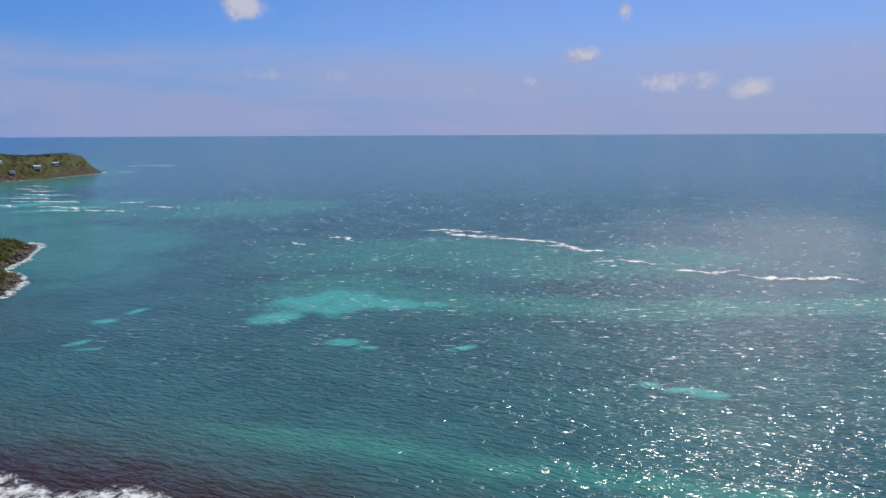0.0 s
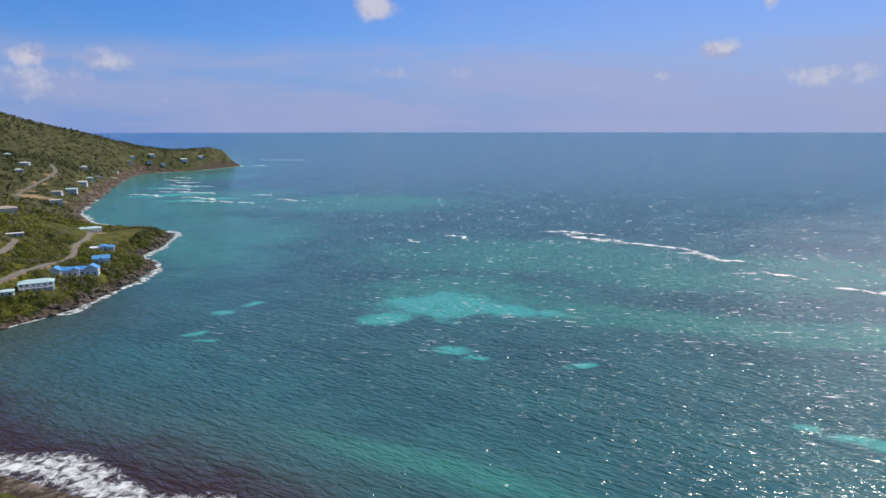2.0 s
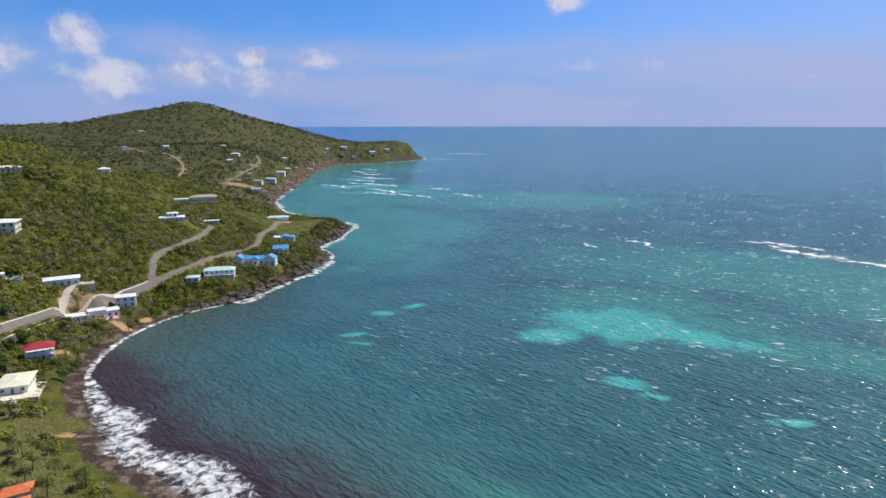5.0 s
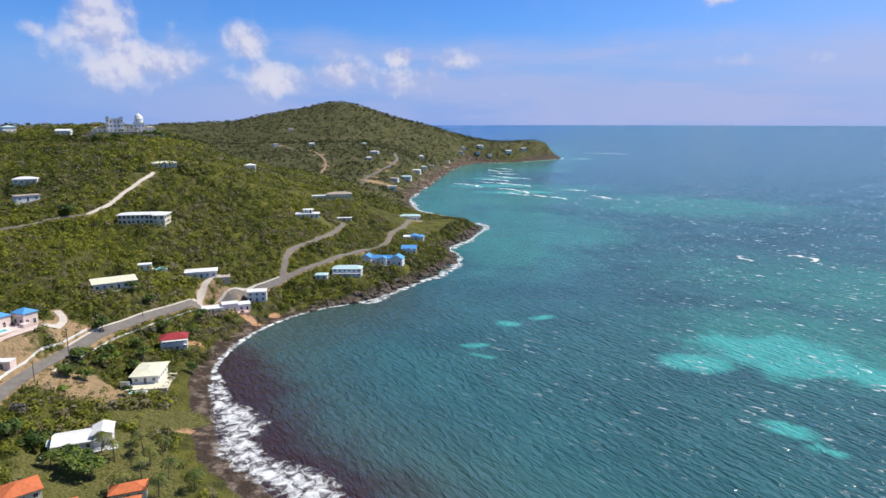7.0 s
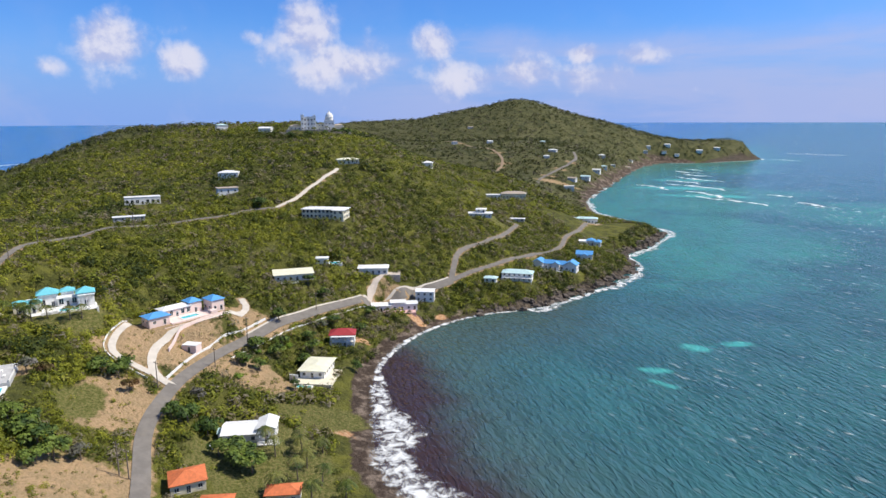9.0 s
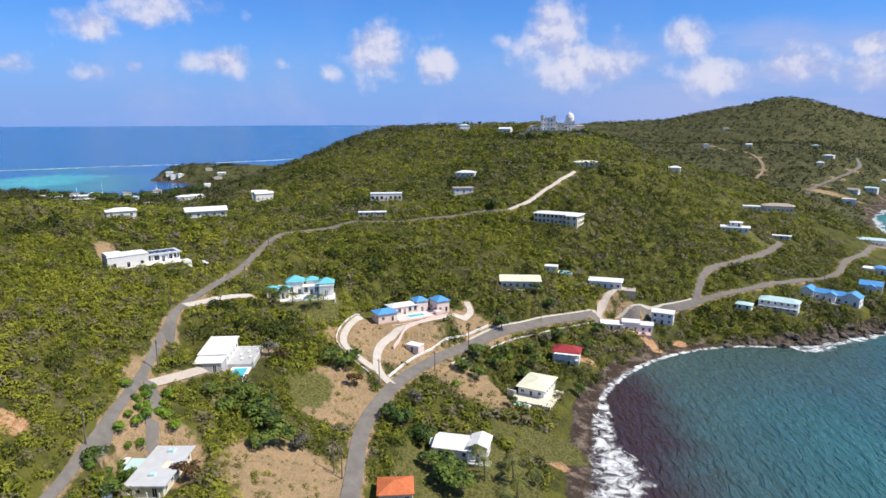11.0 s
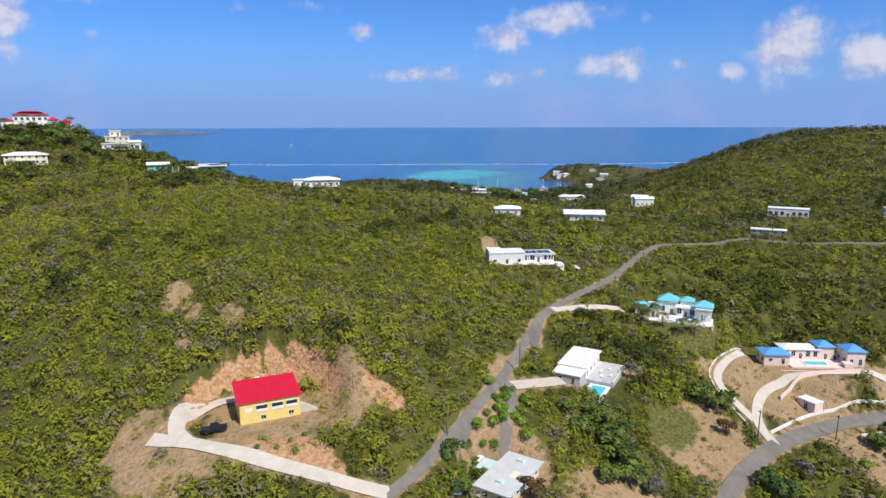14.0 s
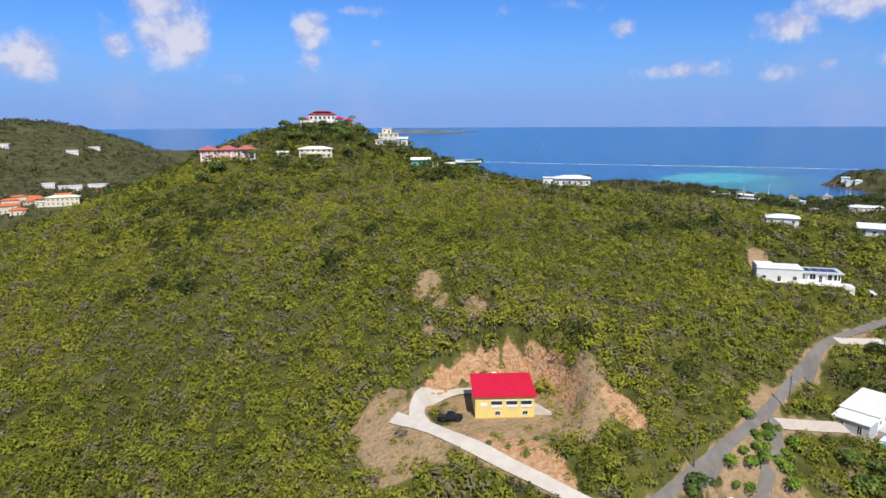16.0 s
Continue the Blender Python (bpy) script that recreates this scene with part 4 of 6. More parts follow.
def wing(parent, x0, x1, y0, y1, h, wall, roof_mat, kind="hip", rise=1.4, over=0.5, floors=1, foot=3.0, z=0.0, ridge="x", step=3.0, sides="FBLR", win=(1.1, 1.2)):
    """One body of a house: walls, roof, windows on its faces."""
    bm = box(bmesh.new(), x0, x1, y0, y1, z - foot, z + h)
    if kind == "gable":
        if ridge == "x":
            m = (y0 + y1) / 2
            for x, s in ((x0, 1), (x1, -1)):
                solid(bm, [[(x, y0 + .1, z + h - .01), (x, y1 - .1, z + h - .01), (x, m, z + h + rise - .1)], [(x + .2 * s, y0 + .1, z + h - .01), (x + .2 * s, y1 - .1, z + h - .01), (x + .2 * s, m, z + h + rise - .1)]])
        else:
            m = (x0 + x1) / 2
            for y, s in ((y0, 1), (y1, -1)):
                solid(bm, [[(x0 + .1, y, z + h - .01), (x1 - .1, y, z + h - .01), (m, y, z + h + rise - .1)], [(x0 + .1, y + .2 * s, z + h - .01), (x1 - .1, y + .2 * s, z + h - .01), (m, y + .2 * s, z + h + rise - .1)]])
    part("wall", bm, wall, parent)
    roof(parent, kind, x0, x1, y0, y1, z + h, roof_mat, rise, over, ridge=ridge)
    fh = h / floors
    for k in range(floors):
        zz = z + k * fh + 1.0
        n = max(1, int((x1 - x0) / step))
        for i in range(n):
            x = x0 + (i + 0.5) * (x1 - x0) / n
            if "F" in sides:
                if k == 0 and i == n // 2 and floors < 3:
                    window(parent, x, y0, z + 0.1, 0, 1.0, 2.1, "door")
                else:
                    window(parent, x, y0, zz, 0, *win)
            if "B" in sides:
                window(parent, x, y1, zz, 180, *win)
        n = max(1, int((y1 - y0) / step))
        for i in range(n):
            y = y0 + (i + 0.5) * (y1 - y0) / n
            if "L" in sides:
                window(parent, x0, y, zz, -90, *win)
            if "R" in sides:
                window(parent, x1, y, zz, 90, *win)


def porch(parent, x0, x1, y0, y1, z, h, mat, roof_mat=None, n=4, rail=True):
    block("deck", parent, mat, x0, x1, y0, y1, z - 0.3, z - 0.004)
    for i in range(n):
        x = x0 + 0.15 + (x1 - x0 - 0.3) * i / (n - 1)
        block("post", parent, mat, x - 0.12, x + 0.12, y0 + 0.05, y0 + 0.29, z, z + h)
        if z > 1.5:
            block("post", parent, mat, x - 0.14, x + 0.14, y0 + 0.05, y0 + 0.33, z - 5, z - 0.3)
    if rail:
        block("rail", parent, mat, x0, x1, y0 + 0.08, y0 + 0.2, z + 0.85, z + 0.97)
    if roof_mat:
        block("porch_roof", parent, roof_mat, x0 - .3, x1 + .3, y0 - .3, y1, z + h, z + h + 0.2)


def pool(parent, x0, x1, y0, y1, z, deck=1.2, drop=3.0, mat=None):
    bm = bmesh.new()
    m = mat or WHITE
    box(bm, x0 - deck, x1 + deck, y0 - deck, y0, z - drop, z)
    box(bm, x0 - deck, x1 + deck, y1, y1 + deck, z - drop, z)
    box(bm, x0 - deck, x0, y0, y1, z - drop, z)
    box(bm, x1, x1 + deck, y0, y1, z - drop, z)
    rim = part("pool_deck", bm, m, parent, "raised white pool surround")
    block("pool_water", rim, POOL, x0, x1, y0, y1, z - 0.6, z - 0.12, "bright turquoise pool water")


def site(key, name, label, category="house", group="", lift=0.0):
    x, y, turn, w, d, r = SITES[key]
    return base(name, label, category, x, y, gz(x - math.sin(radians(turn)) * d / 2, y + math.cos(radians(turn)) * d / 2) + lift, turn, group), w, d


# ---------------------------------------------------------------- houses
h, w, d = site("red", "yellow_house", "yellow two-storey house with crimson metal roof in a cutting")
wing(h, -w / 2, w / 2, 0, d, 5.2, YELLOW, ROOF_RED, "shed", 1.1, 0.5, 1, 2, sides="", step=4)
for i, x in enumerate((-1.9, 1.6, 4.9)):
    # no hollow here: a dark slab on the wall gives the balcony's inner shade
    block("balcony_shade", h, GLASS, x - 1.25, x + 1.25, -0.02, 0.3, 2.9, 4.1, "dark slab standing for the shade in a balcony opening")
    block("balustrade", h, WHITE, x - 1.3, x + 1.3, -0.12, 0.0, 2.55, 3.2)
    block("lintel", h, WHITE, x - 1.35, x + 1.35, -0.08, 0.0, 4.1, 4.3)
for x in (-1.6, 4.7):
    window(h, x, 0, 0.7, 0, 1.1, 0.9)
for y in (3, 7):
    window(h, -w / 2, y, 3.2, -90, 1.0, 1.1)
    window(h, w / 2, y, 3.2, 90, 1.0, 1.1)
block("wall_panel", h, WHITE, -5.6, -4.0, -0.06, 0.0, 2.9, 3.7)
block("water_tank", h, WHITE, -1.8, -0.6, d + 0.6, d + 1.6, 0, 6.4, "white tank behind the roof")
for i in range(14):
    block("step", h, CONCRETE, w / 2 + 0.1 + i * 0.3, w / 2 + 0.4 + i * 0.3, 1.0, 2.6, -0.2, 2.5 - i * 0.18, "outside concrete step")
h, w, d = site("pool_house", "pool_house", "white flat-roofed house with terrace and a small pool", lift=1.4)
wing(h, -9, -0.6, 3.5, 19, 3.6, WHITE, ROOF_WHITE, "shed", 0.5, 0.6, 1, 3, step=3.5)
wing(h, -9, -0.6, -2.5, 3.0, 2.9, GREY_WALL, ROOF_WHITE, "shed", 0.3, 0.3, 1, 3, step=3, sides="FL")
block("terrace", h, GREY_WALL, -0.6, 7.8, 4.0, 19, -4, -0.05, "grey paved upper terrace")
block("parapet", h, WHITE, 7.5, 7.8, 4.0, 19, -0.05, 0.7)
block("parapet", h, WHITE, -0.6, 7.8, 18.7, 19, -0.05, 0.7)
pool(h, 2.0, 6.2, -7.5, 2.6, -0.9, 1.0, 3.2)
block("forecourt", h, PAVE, -9.5, 0.6, -8, -2.5, -3, -0.25, "pale paved forecourt")
block("forecourt_wall", h, WHITE, -9.5, 0.6, -8.3, -8, -3, 0.4)
for i, (px, py) in enumerate(((2, 12), (4, 15), (5.5, 10), (3.2, 8))):
    block("lounger", h, WHITE, px - .35, px + .35, py - .9, py + .9, 0.1, 0.4)

h, w, d = site("grey", "grey_roofed_house", "house with a wide grey-white flat roof and skylights")
wing(h, -w / 2 + .4, w / 2 - .4, 0.5, d - .5, 3.0, CREAM, ROOF_GREY, "flat", 0, 0.9, 1, 4, step=3)
for y, m in ((3.4, SOLAR), (14, ROOF_PALE)):
    block("skylight", h, ROOF_PALE, -0.7, 0.7, y, y + 1.4, 3.28, 3.8, "raised pale skylight")
block("roof_patch", h, ROOF_CREAM, 0.6, 2.4, 7, 10, 3.28, 3.36, "yellowed roof patch")
wing(h, -8.2, -4.6, 8, 12, 2.3, WHITE, ROOF_PALE, "shed", 0.3, 0.3, 1, 2, sides="F")
wing(h, -11, -9, 10, 12.5, 2.6, WHITE, ROOF_WHITE, "flat", 0.3, 0.2, 1, 2, sides="F", step=2)
block("carport_floor", h, PAVE, -9.5, -4.2, -7, 8, -2, 0.12, "pale concrete yard")
porch(h, -w / 2, w / 2, -2.2, 0.5, 0.1, 2.6, WHITE, None, 4)

h, w, d = site("white_modern", "white_modern_house", "long white modern house stepped along the slope")
wing(h, -w / 2, 1, 0, 9, 4.6, WHITE, ROOF_WHITE, "flat", 0, 0.2, 1, 6, step=4, sides="FLR")
wing(h, 1, w / 2, 3, 11, 3.2, WHITE, ROOF_GREY, "flat", 0, 0.8, 1, 5, step=2.5, sides="FR", win=(1.8, 1.8))
block("terrace", h, WHITE, 1, w / 2 + 3, -2, 3, -6, 0.1)
block("terrace", h, WHITE, -w / 2 - 3, -w / 2, 1, 7, -6, -1.2)
block("plinth", h, CREAM, -w / 2 - 3.4, 1.2, -1.0, 0, -6, 0.3, "pale rendered base wall")
block("roof_upstand", h, WHITE, -w / 2, -w / 2 + 6, 0.5, 8.5, 4.88, 5.5)
for i in range(4):
    block("solar_array", h, SOLAR, 2.2 + i * 2.7, 4.6 + i * 2.7, 4.5, 9.5, 3.5, 3.6, "dark solar panel on the flat roof")
for i in range(4):
    block("column", h, WHITE, 2 + i * 3.2, 2.3 + i * 3.2, 0.6, 0.9, 0.1, 3.2)

h, w, d = site("hill_white", "white_bungalow", "white bungalow with a broad pale hipped roof")
wing(h, -w / 2, w / 2, 0, d, 3.4, WHITE, ROOF_WHITE, "gable", 1.6, 0.9, 1, 4, step=4)
block("garden_wall", h, WHITE, -w / 2 - 10, -w / 2, 2, 2.3, -2, 1.0)

h, w, d = site("aqua", "turquoise_roofed_villa", "white villa with several turquoise pyramid roofs above a pool terrace")
wing(h, -13.5, -9.2, 4, 8.5, 3.4, CREAM, ROOF_AQUA, "hip", 1.3, 0.4, 1, 4)
wing(h, -9.0, -4.4, 1.5, 6.2, 3.8, CREAM, ROOF_AQUA, "hip", 1.5, 0.5, 1, 4, win=(1.6, 2.0))
wing(h, -5.5, 1.2, 8, 14, 5.2, WHITE, ROOF_AQUA, "hip", 2.4, 0.6, 1, 4, win=(1.6, 2.2))
wing(h, 2.4, 7.0, 10.5, 15, 5.0, WHITE, ROOF_AQUA, "hip", 1.7, 0.5, 1, 4)
wing(h, 8, 13.8, 3.5, 9, 5.2, WHITE, ROOF_AQUA, "hip", 2.2, 0.6, 1, 5, win=(1.3, 2.0))
wing(h, 1.2, 8, 6.5, 10.5, 3.3, WHITE, ROOF_WHITE, "flat", 0, 0.4, 1, 4, sides="F", step=2.0, win=(1.5, 2.2))
wing(h, -9.2, -5.5, 6.2, 11, 3.2, WHITE, ROOF_WHITE, "flat", 0, 0.3, 1, 4, sides="FL")
block("terrace", h, WHITE, -10.5, 14.5, -3, 7, -5.5, 0.05, "white terrace wall")
block("parapet", h, WHITE, -4.4, 1.0, -3.2, -2.95, -1, 1.0)
pool(h, 1.6, 8.4, -2.4, 1.6, 0.5, 0.8, 4.5)
for i in range(7):
    block("buttress", h, WHITE, -4.4 + i * 3.1, -3.7 + i * 3.1, -3.9, -3.0, -5.5, 0.9, "white battered buttress")
for i in range(5):
    block("column", h, WHITE, 8.3 + i * 1.3, 8.6 + i * 1.3, 2.2, 2.5, 0, 4.6)
block("pergola", h, WHITE, 8, 14.2, 1.9, 3.5, 4.6, 4.8)
for i in range(4):
    block("column", h, WHITE, -9.0 + i * 1.5, -8.7 + i * 1.5, 0.2, 0.5, 0, 3.4)
block("garage", h, WHITE, -11, -7.5, -8, -4.5, -6, -2.6, "small white store below the terrace")

h, w, d = site("blue_villa", "blue_roofed_villa", "pale pink villa with sky-blue hipped roofs round a pool", lift=0.5)
wing(h, -17, -8.5, 1, 8, 3.4, PINK, ROOF_BLUE, "hip", 1.6, 0.6, 1, 3)
wing(h, -8.5, 4, 7, 13, 3.5, PINK, ROOF_WHITE, "hip", 1.3, 0.5, 1, 3, sides="F", step=2.1, win=(1.3, 2.0))
wing(h, 3.5, 9, 7, 13, 4.6, PINK, ROOF_BLUE, "hip", 1.8, 0.5, 1, 3)
wing(h, 11, 17, 2, 9, 4.8, PINK, ROOF_BLUE, "hip", 1.9, 0.5, 1, 4)
block("terrace", h, PINK, -8.5, 11, -1, 7, -3.5, 0.05, "pink pool terrace")
pool(h, -2.6, 4.6, 1, 4.4, 0.28, 0.5, 2)
block("terrace_wall", h, PINK, -13, 9, -3.6, -3.2, -4.5, -0.4, "long pink retaining wall")
block("balcony", h, PINK, 9, 12, -1, 2, -4, 1.4)
g = base("pump_house", "small pale pink outbuilding on the dry slope", "shed", -283, 147, gz(-283, 147), 44)
wing(g, -3, 3, -2, 2, 2.7, PINK, ROOF_WHITE, "flat", 0.2, 0.1, 1, 2, sides="F", step=5)

h, w, d = site("orange", "orange_roofed_house", "house with an orange tile hipped roof", group="orange tiled houses")
wing(h, -w / 2, w / 2, 0, d, 3.0, CREAM, ROOF_ORANGE, "hip", 1.9, 0.5, 1, 2)
for ox, oy, ow, od in ((-178, 138, 13, 7), (-184, 127, 8, 8), (-186, 146, 9, 5)):
    g = base("orange_roofed_house", "house with an orange tile hipped roof", "house", ox, oy, gz(ox, oy), 60, "orange tiled houses")
    wing(g, -ow / 2, ow / 2, -od / 2, od / 2, 3.0, CREAM, ROOF_ORANGE, "hip", 1.6, 0.5, 1, 2)

h, w, d = site("white_gable", "white_gabled_house", "white house with two low white gabled roofs on a lawn")
wing(h, -8, 3.5, 1, 10, 3.0, WHITE, ROOF_WHITE, "gable", 1.5, 0.6, 1, 3)
wing(h, 3, 8.5, 1.5, 9, 4.3, WHITE, ROOF_WHITE, "gable", 1.3, 0.6, 1, 3, ridge="y")
porch(h, 3, 10, -1.5, 1.5, 0.2, 2.6, WHITE, None, 3)
g = base("tent_shed", "small pale green canvas-roofed shed among trees", "shed", -228, 143, gz(-228, 143), 60)
wing(g, -2.2, 2.2, -1.8, 1.8, 2.0, GREY_WALL, ROOF_PALE, "gable", 1.2, 0.3, 1, 1, sides="F", step=5)

h, w, d = site("cream", "cream_roofed_house", "house with a square cream roof and plunge pool above the beach", lift=0.9)
wing(h, -w / 2, w / 2, 3, d - 2, 3.1, WHITE, ROOF_CREAM, "hip", 1.0, 0.9, 1, 3, step=2.6)
block("terrace", h, CREAM, -w / 2 - 1, w / 2 + 4.5, -3, 3, -3.5, 0.02, "sandy paved terrace")
block("terrace", h, CREAM, w / 2, w / 2 + 4.5, 3, 13, -3.5, 0.02)
pool(h, -w / 2 + 1.5, w / 2 - 3, -5.6, -3.8, -0.3, 0.5, 3)
block("terrace_wall", h, WHITE, -w / 2 - 4, -w / 2 - 0.5, 1.5, 2.2, -2, 1.6)

h, w, d = site("red_small", "red_roofed_cottage", "white two-storey cottage with a brick-red roof")
wing(h, -w / 2, w / 2, 1.5, d, 5.0, WHITE, ROOF_BRICK, "hip", 2.2, 0.6, 2, 3, step=2.6)
porch(h, -w / 2 + 1, w / 2, -0.6, 1.5, 2.5, 2.2, WHITE, ROOF_WHITE, 4)

h, w, d = site("white_row", "white_terraced_house", "long low white house with cluttered roof terrace above the shore")
wing(h, -12, -2, 1, 8, 3.0, WHITE, ROOF_WHITE, "flat", 0, 0.3, 1, 4)
wing(h, -2, 6, 2, 8, 4.2, WHITE, ROOF_WHITE, "flat", 0, 0.3, 1, 4)
wing(h, 6, 12, 2, 8, 3.4, WHITE, ROOF_WHITE, "gable", 1.0, 0.3, 1, 4)
block("terrace", h, ROSE, -6, 11, -3, 2, -4.5, 0.3, "brown tiled terrace")
for i in range(5):
    block("parasol_table", h, WOOD, -5 + i * 3, -3.8 + i * 3, -2, -0.8, 0.3, 1.1)

h, w, d = site("white_block", "white_block_house", "two-storey plain white house by the road")
wing(h, -w / 2, w / 2, 0, d, 5.6, WHITE, ROOF_WHITE, "gable", 0.7, 0.4, 2, 4)
h, w, d = site("hut", "garden_pavilion", "small white pavilion with a pale pyramid roof")
wing(h, -w / 2, w / 2, 0, d, 2.7, WHITE, ROOF_PALE, "hip", 1.2, 0.6, 1, 3)
h, w, d = site("aqua_roof", "pale_aqua_house", "white two-storey house with pale aqua hipped roof and sea veranda")
wing(h, -w / 2, w / 2, 2, d, 5.0, WHITE, ROOF_PALE, "hip", 1.9, 0.6, 2, 4, step=2.8)
porch(h, -w / 2, w / 2, 0, 2, 2.6, 2.3, WHITE, None, 6)

h, w, d = site("blue_gables", "blue_gabled_house", "white house with a row of bright blue gables on the cliff")
wing(h, -15, -8, 0, 8, 4.2, WHITE, ROOF_BLUE, "gable", 2.2, 0.4, 1, 4, ridge="y")
wing(h, -8, 6, 2, 8, 3.6, WHITE, ROOF_BLUE, "gable", 2.0, 0.4, 1, 4)
wing(h, 6, 14, 0, 8, 4.2, WHITE, ROOF_BLUE, "gable", 2.4, 0.4, 1, 4, ridge="y")
wing(h, -2, 3, -0.5, 3, 4.0, WHITE, ROOF_BLUE, "gable", 1.6, 0.4, 1, 4, ridge="y")
block("terrace", h, WHITE, -8, 6, -3, 0, -4, 0.1)
h, w, d = site("blue_small", "blue_roofed_cottage", "white cottage with a blue gabled roof above the rocks")
wing(h, -w / 2, w / 2, 0, d, 4.0, WHITE, ROOF_BLUE, "gable", 2.2, 0.5, 1, 4)
wing(h, -2.5, 2.5, -2, 1, 3.4, WHITE, ROOF_BLUE, "gable", 1.6, 0.4, 1, 4, ridge="y")
h, w, d = site("blue_upper", "blue_roofed_house", "white house with small blue hipped roofs and pergolas")
wing(h, -8, -2, 0, 8, 3.4, WHITE, ROOF_WHITE, "flat", 0, 0.4, 1, 4)
wing(h, -2, 4, 2, 8, 4.0, WHITE, ROOF_BLUE, "hip", 1.8, 0.4, 1, 4)
wing(h, 4, 9, 0, 7, 3.4, WHITE, ROOF_BLUE, "hip", 1.6, 0.4, 1, 4)

h, w, d = site("loop", "white_house_with_court", "white house with a broad flat pale roof beside a turning court")
wing(h, -w / 2, w / 2, 0, d, 3.4, WHITE, ROOF_CREAM, "shed", 0.6, 0.9, 1, 4)
block("court", h, ASPHALT, -w / 2 - 7, -w / 2 - 0.6, -3, 6, -3, 0.1)
block("court_wall", h, WHITE, -w / 2 - 8, 2, -4.6, -4.2, -3, 0.5)
h, w, d = site("loop_aqua", "pool_pavilion", "white pool pavilion with aqua water on a terrace")
wing(h, -w / 2 - 2, 0, 1, d, 3.0, WHITE, ROOF_WHITE, "flat", 0, 0.3, 1, 4)
pool(h, 1, 7, 0, 4, 0.5, 0.8, 3.5)
h, w, d = site("drive_white", "white_house_with_drive", "white house with a concrete drive climbing to its yard")
wing(h, -w / 2, w / 2, 1, d, 3.6, WHITE, ROOF_WHITE, "hip", 0.9, 0.8, 1, 4)
block("yard", h, PAVE, w / 2 - 1, w / 2 + 7, -1, 6, -4, 0.1)
h, w, d = site("knoll", "white_knoll_house", "white two-tier house with stacked flat roofs on a grassy knoll")
wing(h, -w / 2, w / 2, 0, d, 3.2, WHITE, ROOF_WHITE, "hip", 0.8, 0.8, 1, 4)
wing(h, -3, 4, 2, d - 1, 2.4, WHITE, ROOF_WHITE, "hip", 0.9, 0.7, 1, 0, z=3.6)
h, w, d = site("knoll_flat", "flat_shed", "low open shed with a white flat roof")
wing(h, -w / 2, w / 2, 0, d, 2.4, GREY_WALL, ROOF_WHITE, "flat", 0, 0.6, 1, 3)
h, w, d = site("tan_villa", "tan_roofed_villa", "large villa with tan hipped roof behind a long terrace wall")
wing(h, -2, 19, 2, d, 4.4, CREAM, ROOF_TAN, "hip", 2.0, 1.0, 1, 4)
wing(h, -16, -3, 3, 10, 3.2, WHITE, ROOF_WHITE, "flat", 0, 0.4, 1, 4)
block("terrace_wall", h, GREY_WALL, -20, 18, -4, -3.4, -5, 0.6)
block("drive_wall", h, WHITE, -26, -18, 0, 0.8, -3, 1.5)
h, w, d = site("point", "point_house", "white house with pale aqua roof on the rocky point")
wing(h, -w / 2, w / 2, 0, d, 4.6, WHITE, ROOF_PALE, "hip", 1.6, 0.8, 1, 4)
block("terrace", h, WHITE, -w / 2 - 7, w / 2 + 2, -4, 0, -4, 0.2)
h, w, d = site("summit_road", "white_hill_house", "white bungalow at the top of the concrete track")
wing(h, -w / 2, w / 2, 0, d, 3.2, WHITE, ROOF_CREAM, "hip", 1.3, 0.9, 1, 4)
h, w, d = site("apartments", "cream_apartment_block", "two-storey cream apartment block with white roof and arcades")
wing(h, -w / 2, w / 2, 0, d, 6.0, CREAM, ROOF_WHITE, "hip", 1.3, 0.8, 2, 4, step=2.4, win=(1.4, 1.7))
wing(h, w / 2 - 7, w / 2, -4.5, 0, 6.0, CREAM, ROOF_WHITE, "flat", 0, 0.5, 2, 4, step=2.4, win=(1.4, 1.7))
block("yard", h, PAVE, -w / 2 - 20, -w / 2, -1, 4, -4, 0.1)
h, w, d = site("ruin", "white_unfinished_house", "white flat-roofed house among bushes on the ridge")
wing(h, -w / 2, w / 2, 0, d, 4.6, WHITE, ROOF_WHITE, "flat", 0, 0.2, 1, 3, step=3, win=(1.6, 2.0))
h, w, d = site("long_flat", "long_white_shed", "long low shed with a white roof beside the road")
wing(h, -w / 2, w / 2, 0, d, 2.6, GREY_WALL, ROOF_WHITE, "flat", 0, 0.4, 1, 3)

h, w, d = site("castle", "hilltop_castle", "pale stone castle villa with dome and battlements on the summit", "castle")
def crenels(parent, x0, x1, y, z, mat):
    x = x0
    while x < x1 - 0.5:
        block("battlement", parent, mat, x, x + 0.8, y, y + 0.5, z, z + 1.0)
        x += 1.7


wing(h, -13, -3, 5, 14, 12.5, WHITE, ROOF_WHITE, "flat", 0, 0.2, 3, 4, step=3, win=(1.2, 1.8))
crenels(h, -13.2, -2.8, 4.8, 12.78, WHITE)
wing(h, -15.5, -12.5, 3.5, 7, 14.5, WHITE, ROOF_WHITE, "flat", 0, 0.15, 3, 4, step=3)
crenels(h, -15.6, -12.4, 3.3, 14.78, WHITE)
wing(h, -3.5, -0.5, 4, 7, 14.0, WHITE, ROOF_WHITE, "flat", 0, 0.15, 3, 4, step=3)
crenels(h, -3.6, -0.4, 3.8, 14.28, WHITE)
wing(h, -3, 8, 5.5, 13, 6.0, CREAM, ROOF_TAN, "flat", 0, 0.3, 2, 4, step=2.8)
wing(h, 8, 18, 4, 13, 9.0, WHITE, ROOF_WHITE, "flat", 0, 0.3, 2, 4, step=2.8)
crenels(h, 7.8, 18.2, 3.7, 9.28, WHITE)
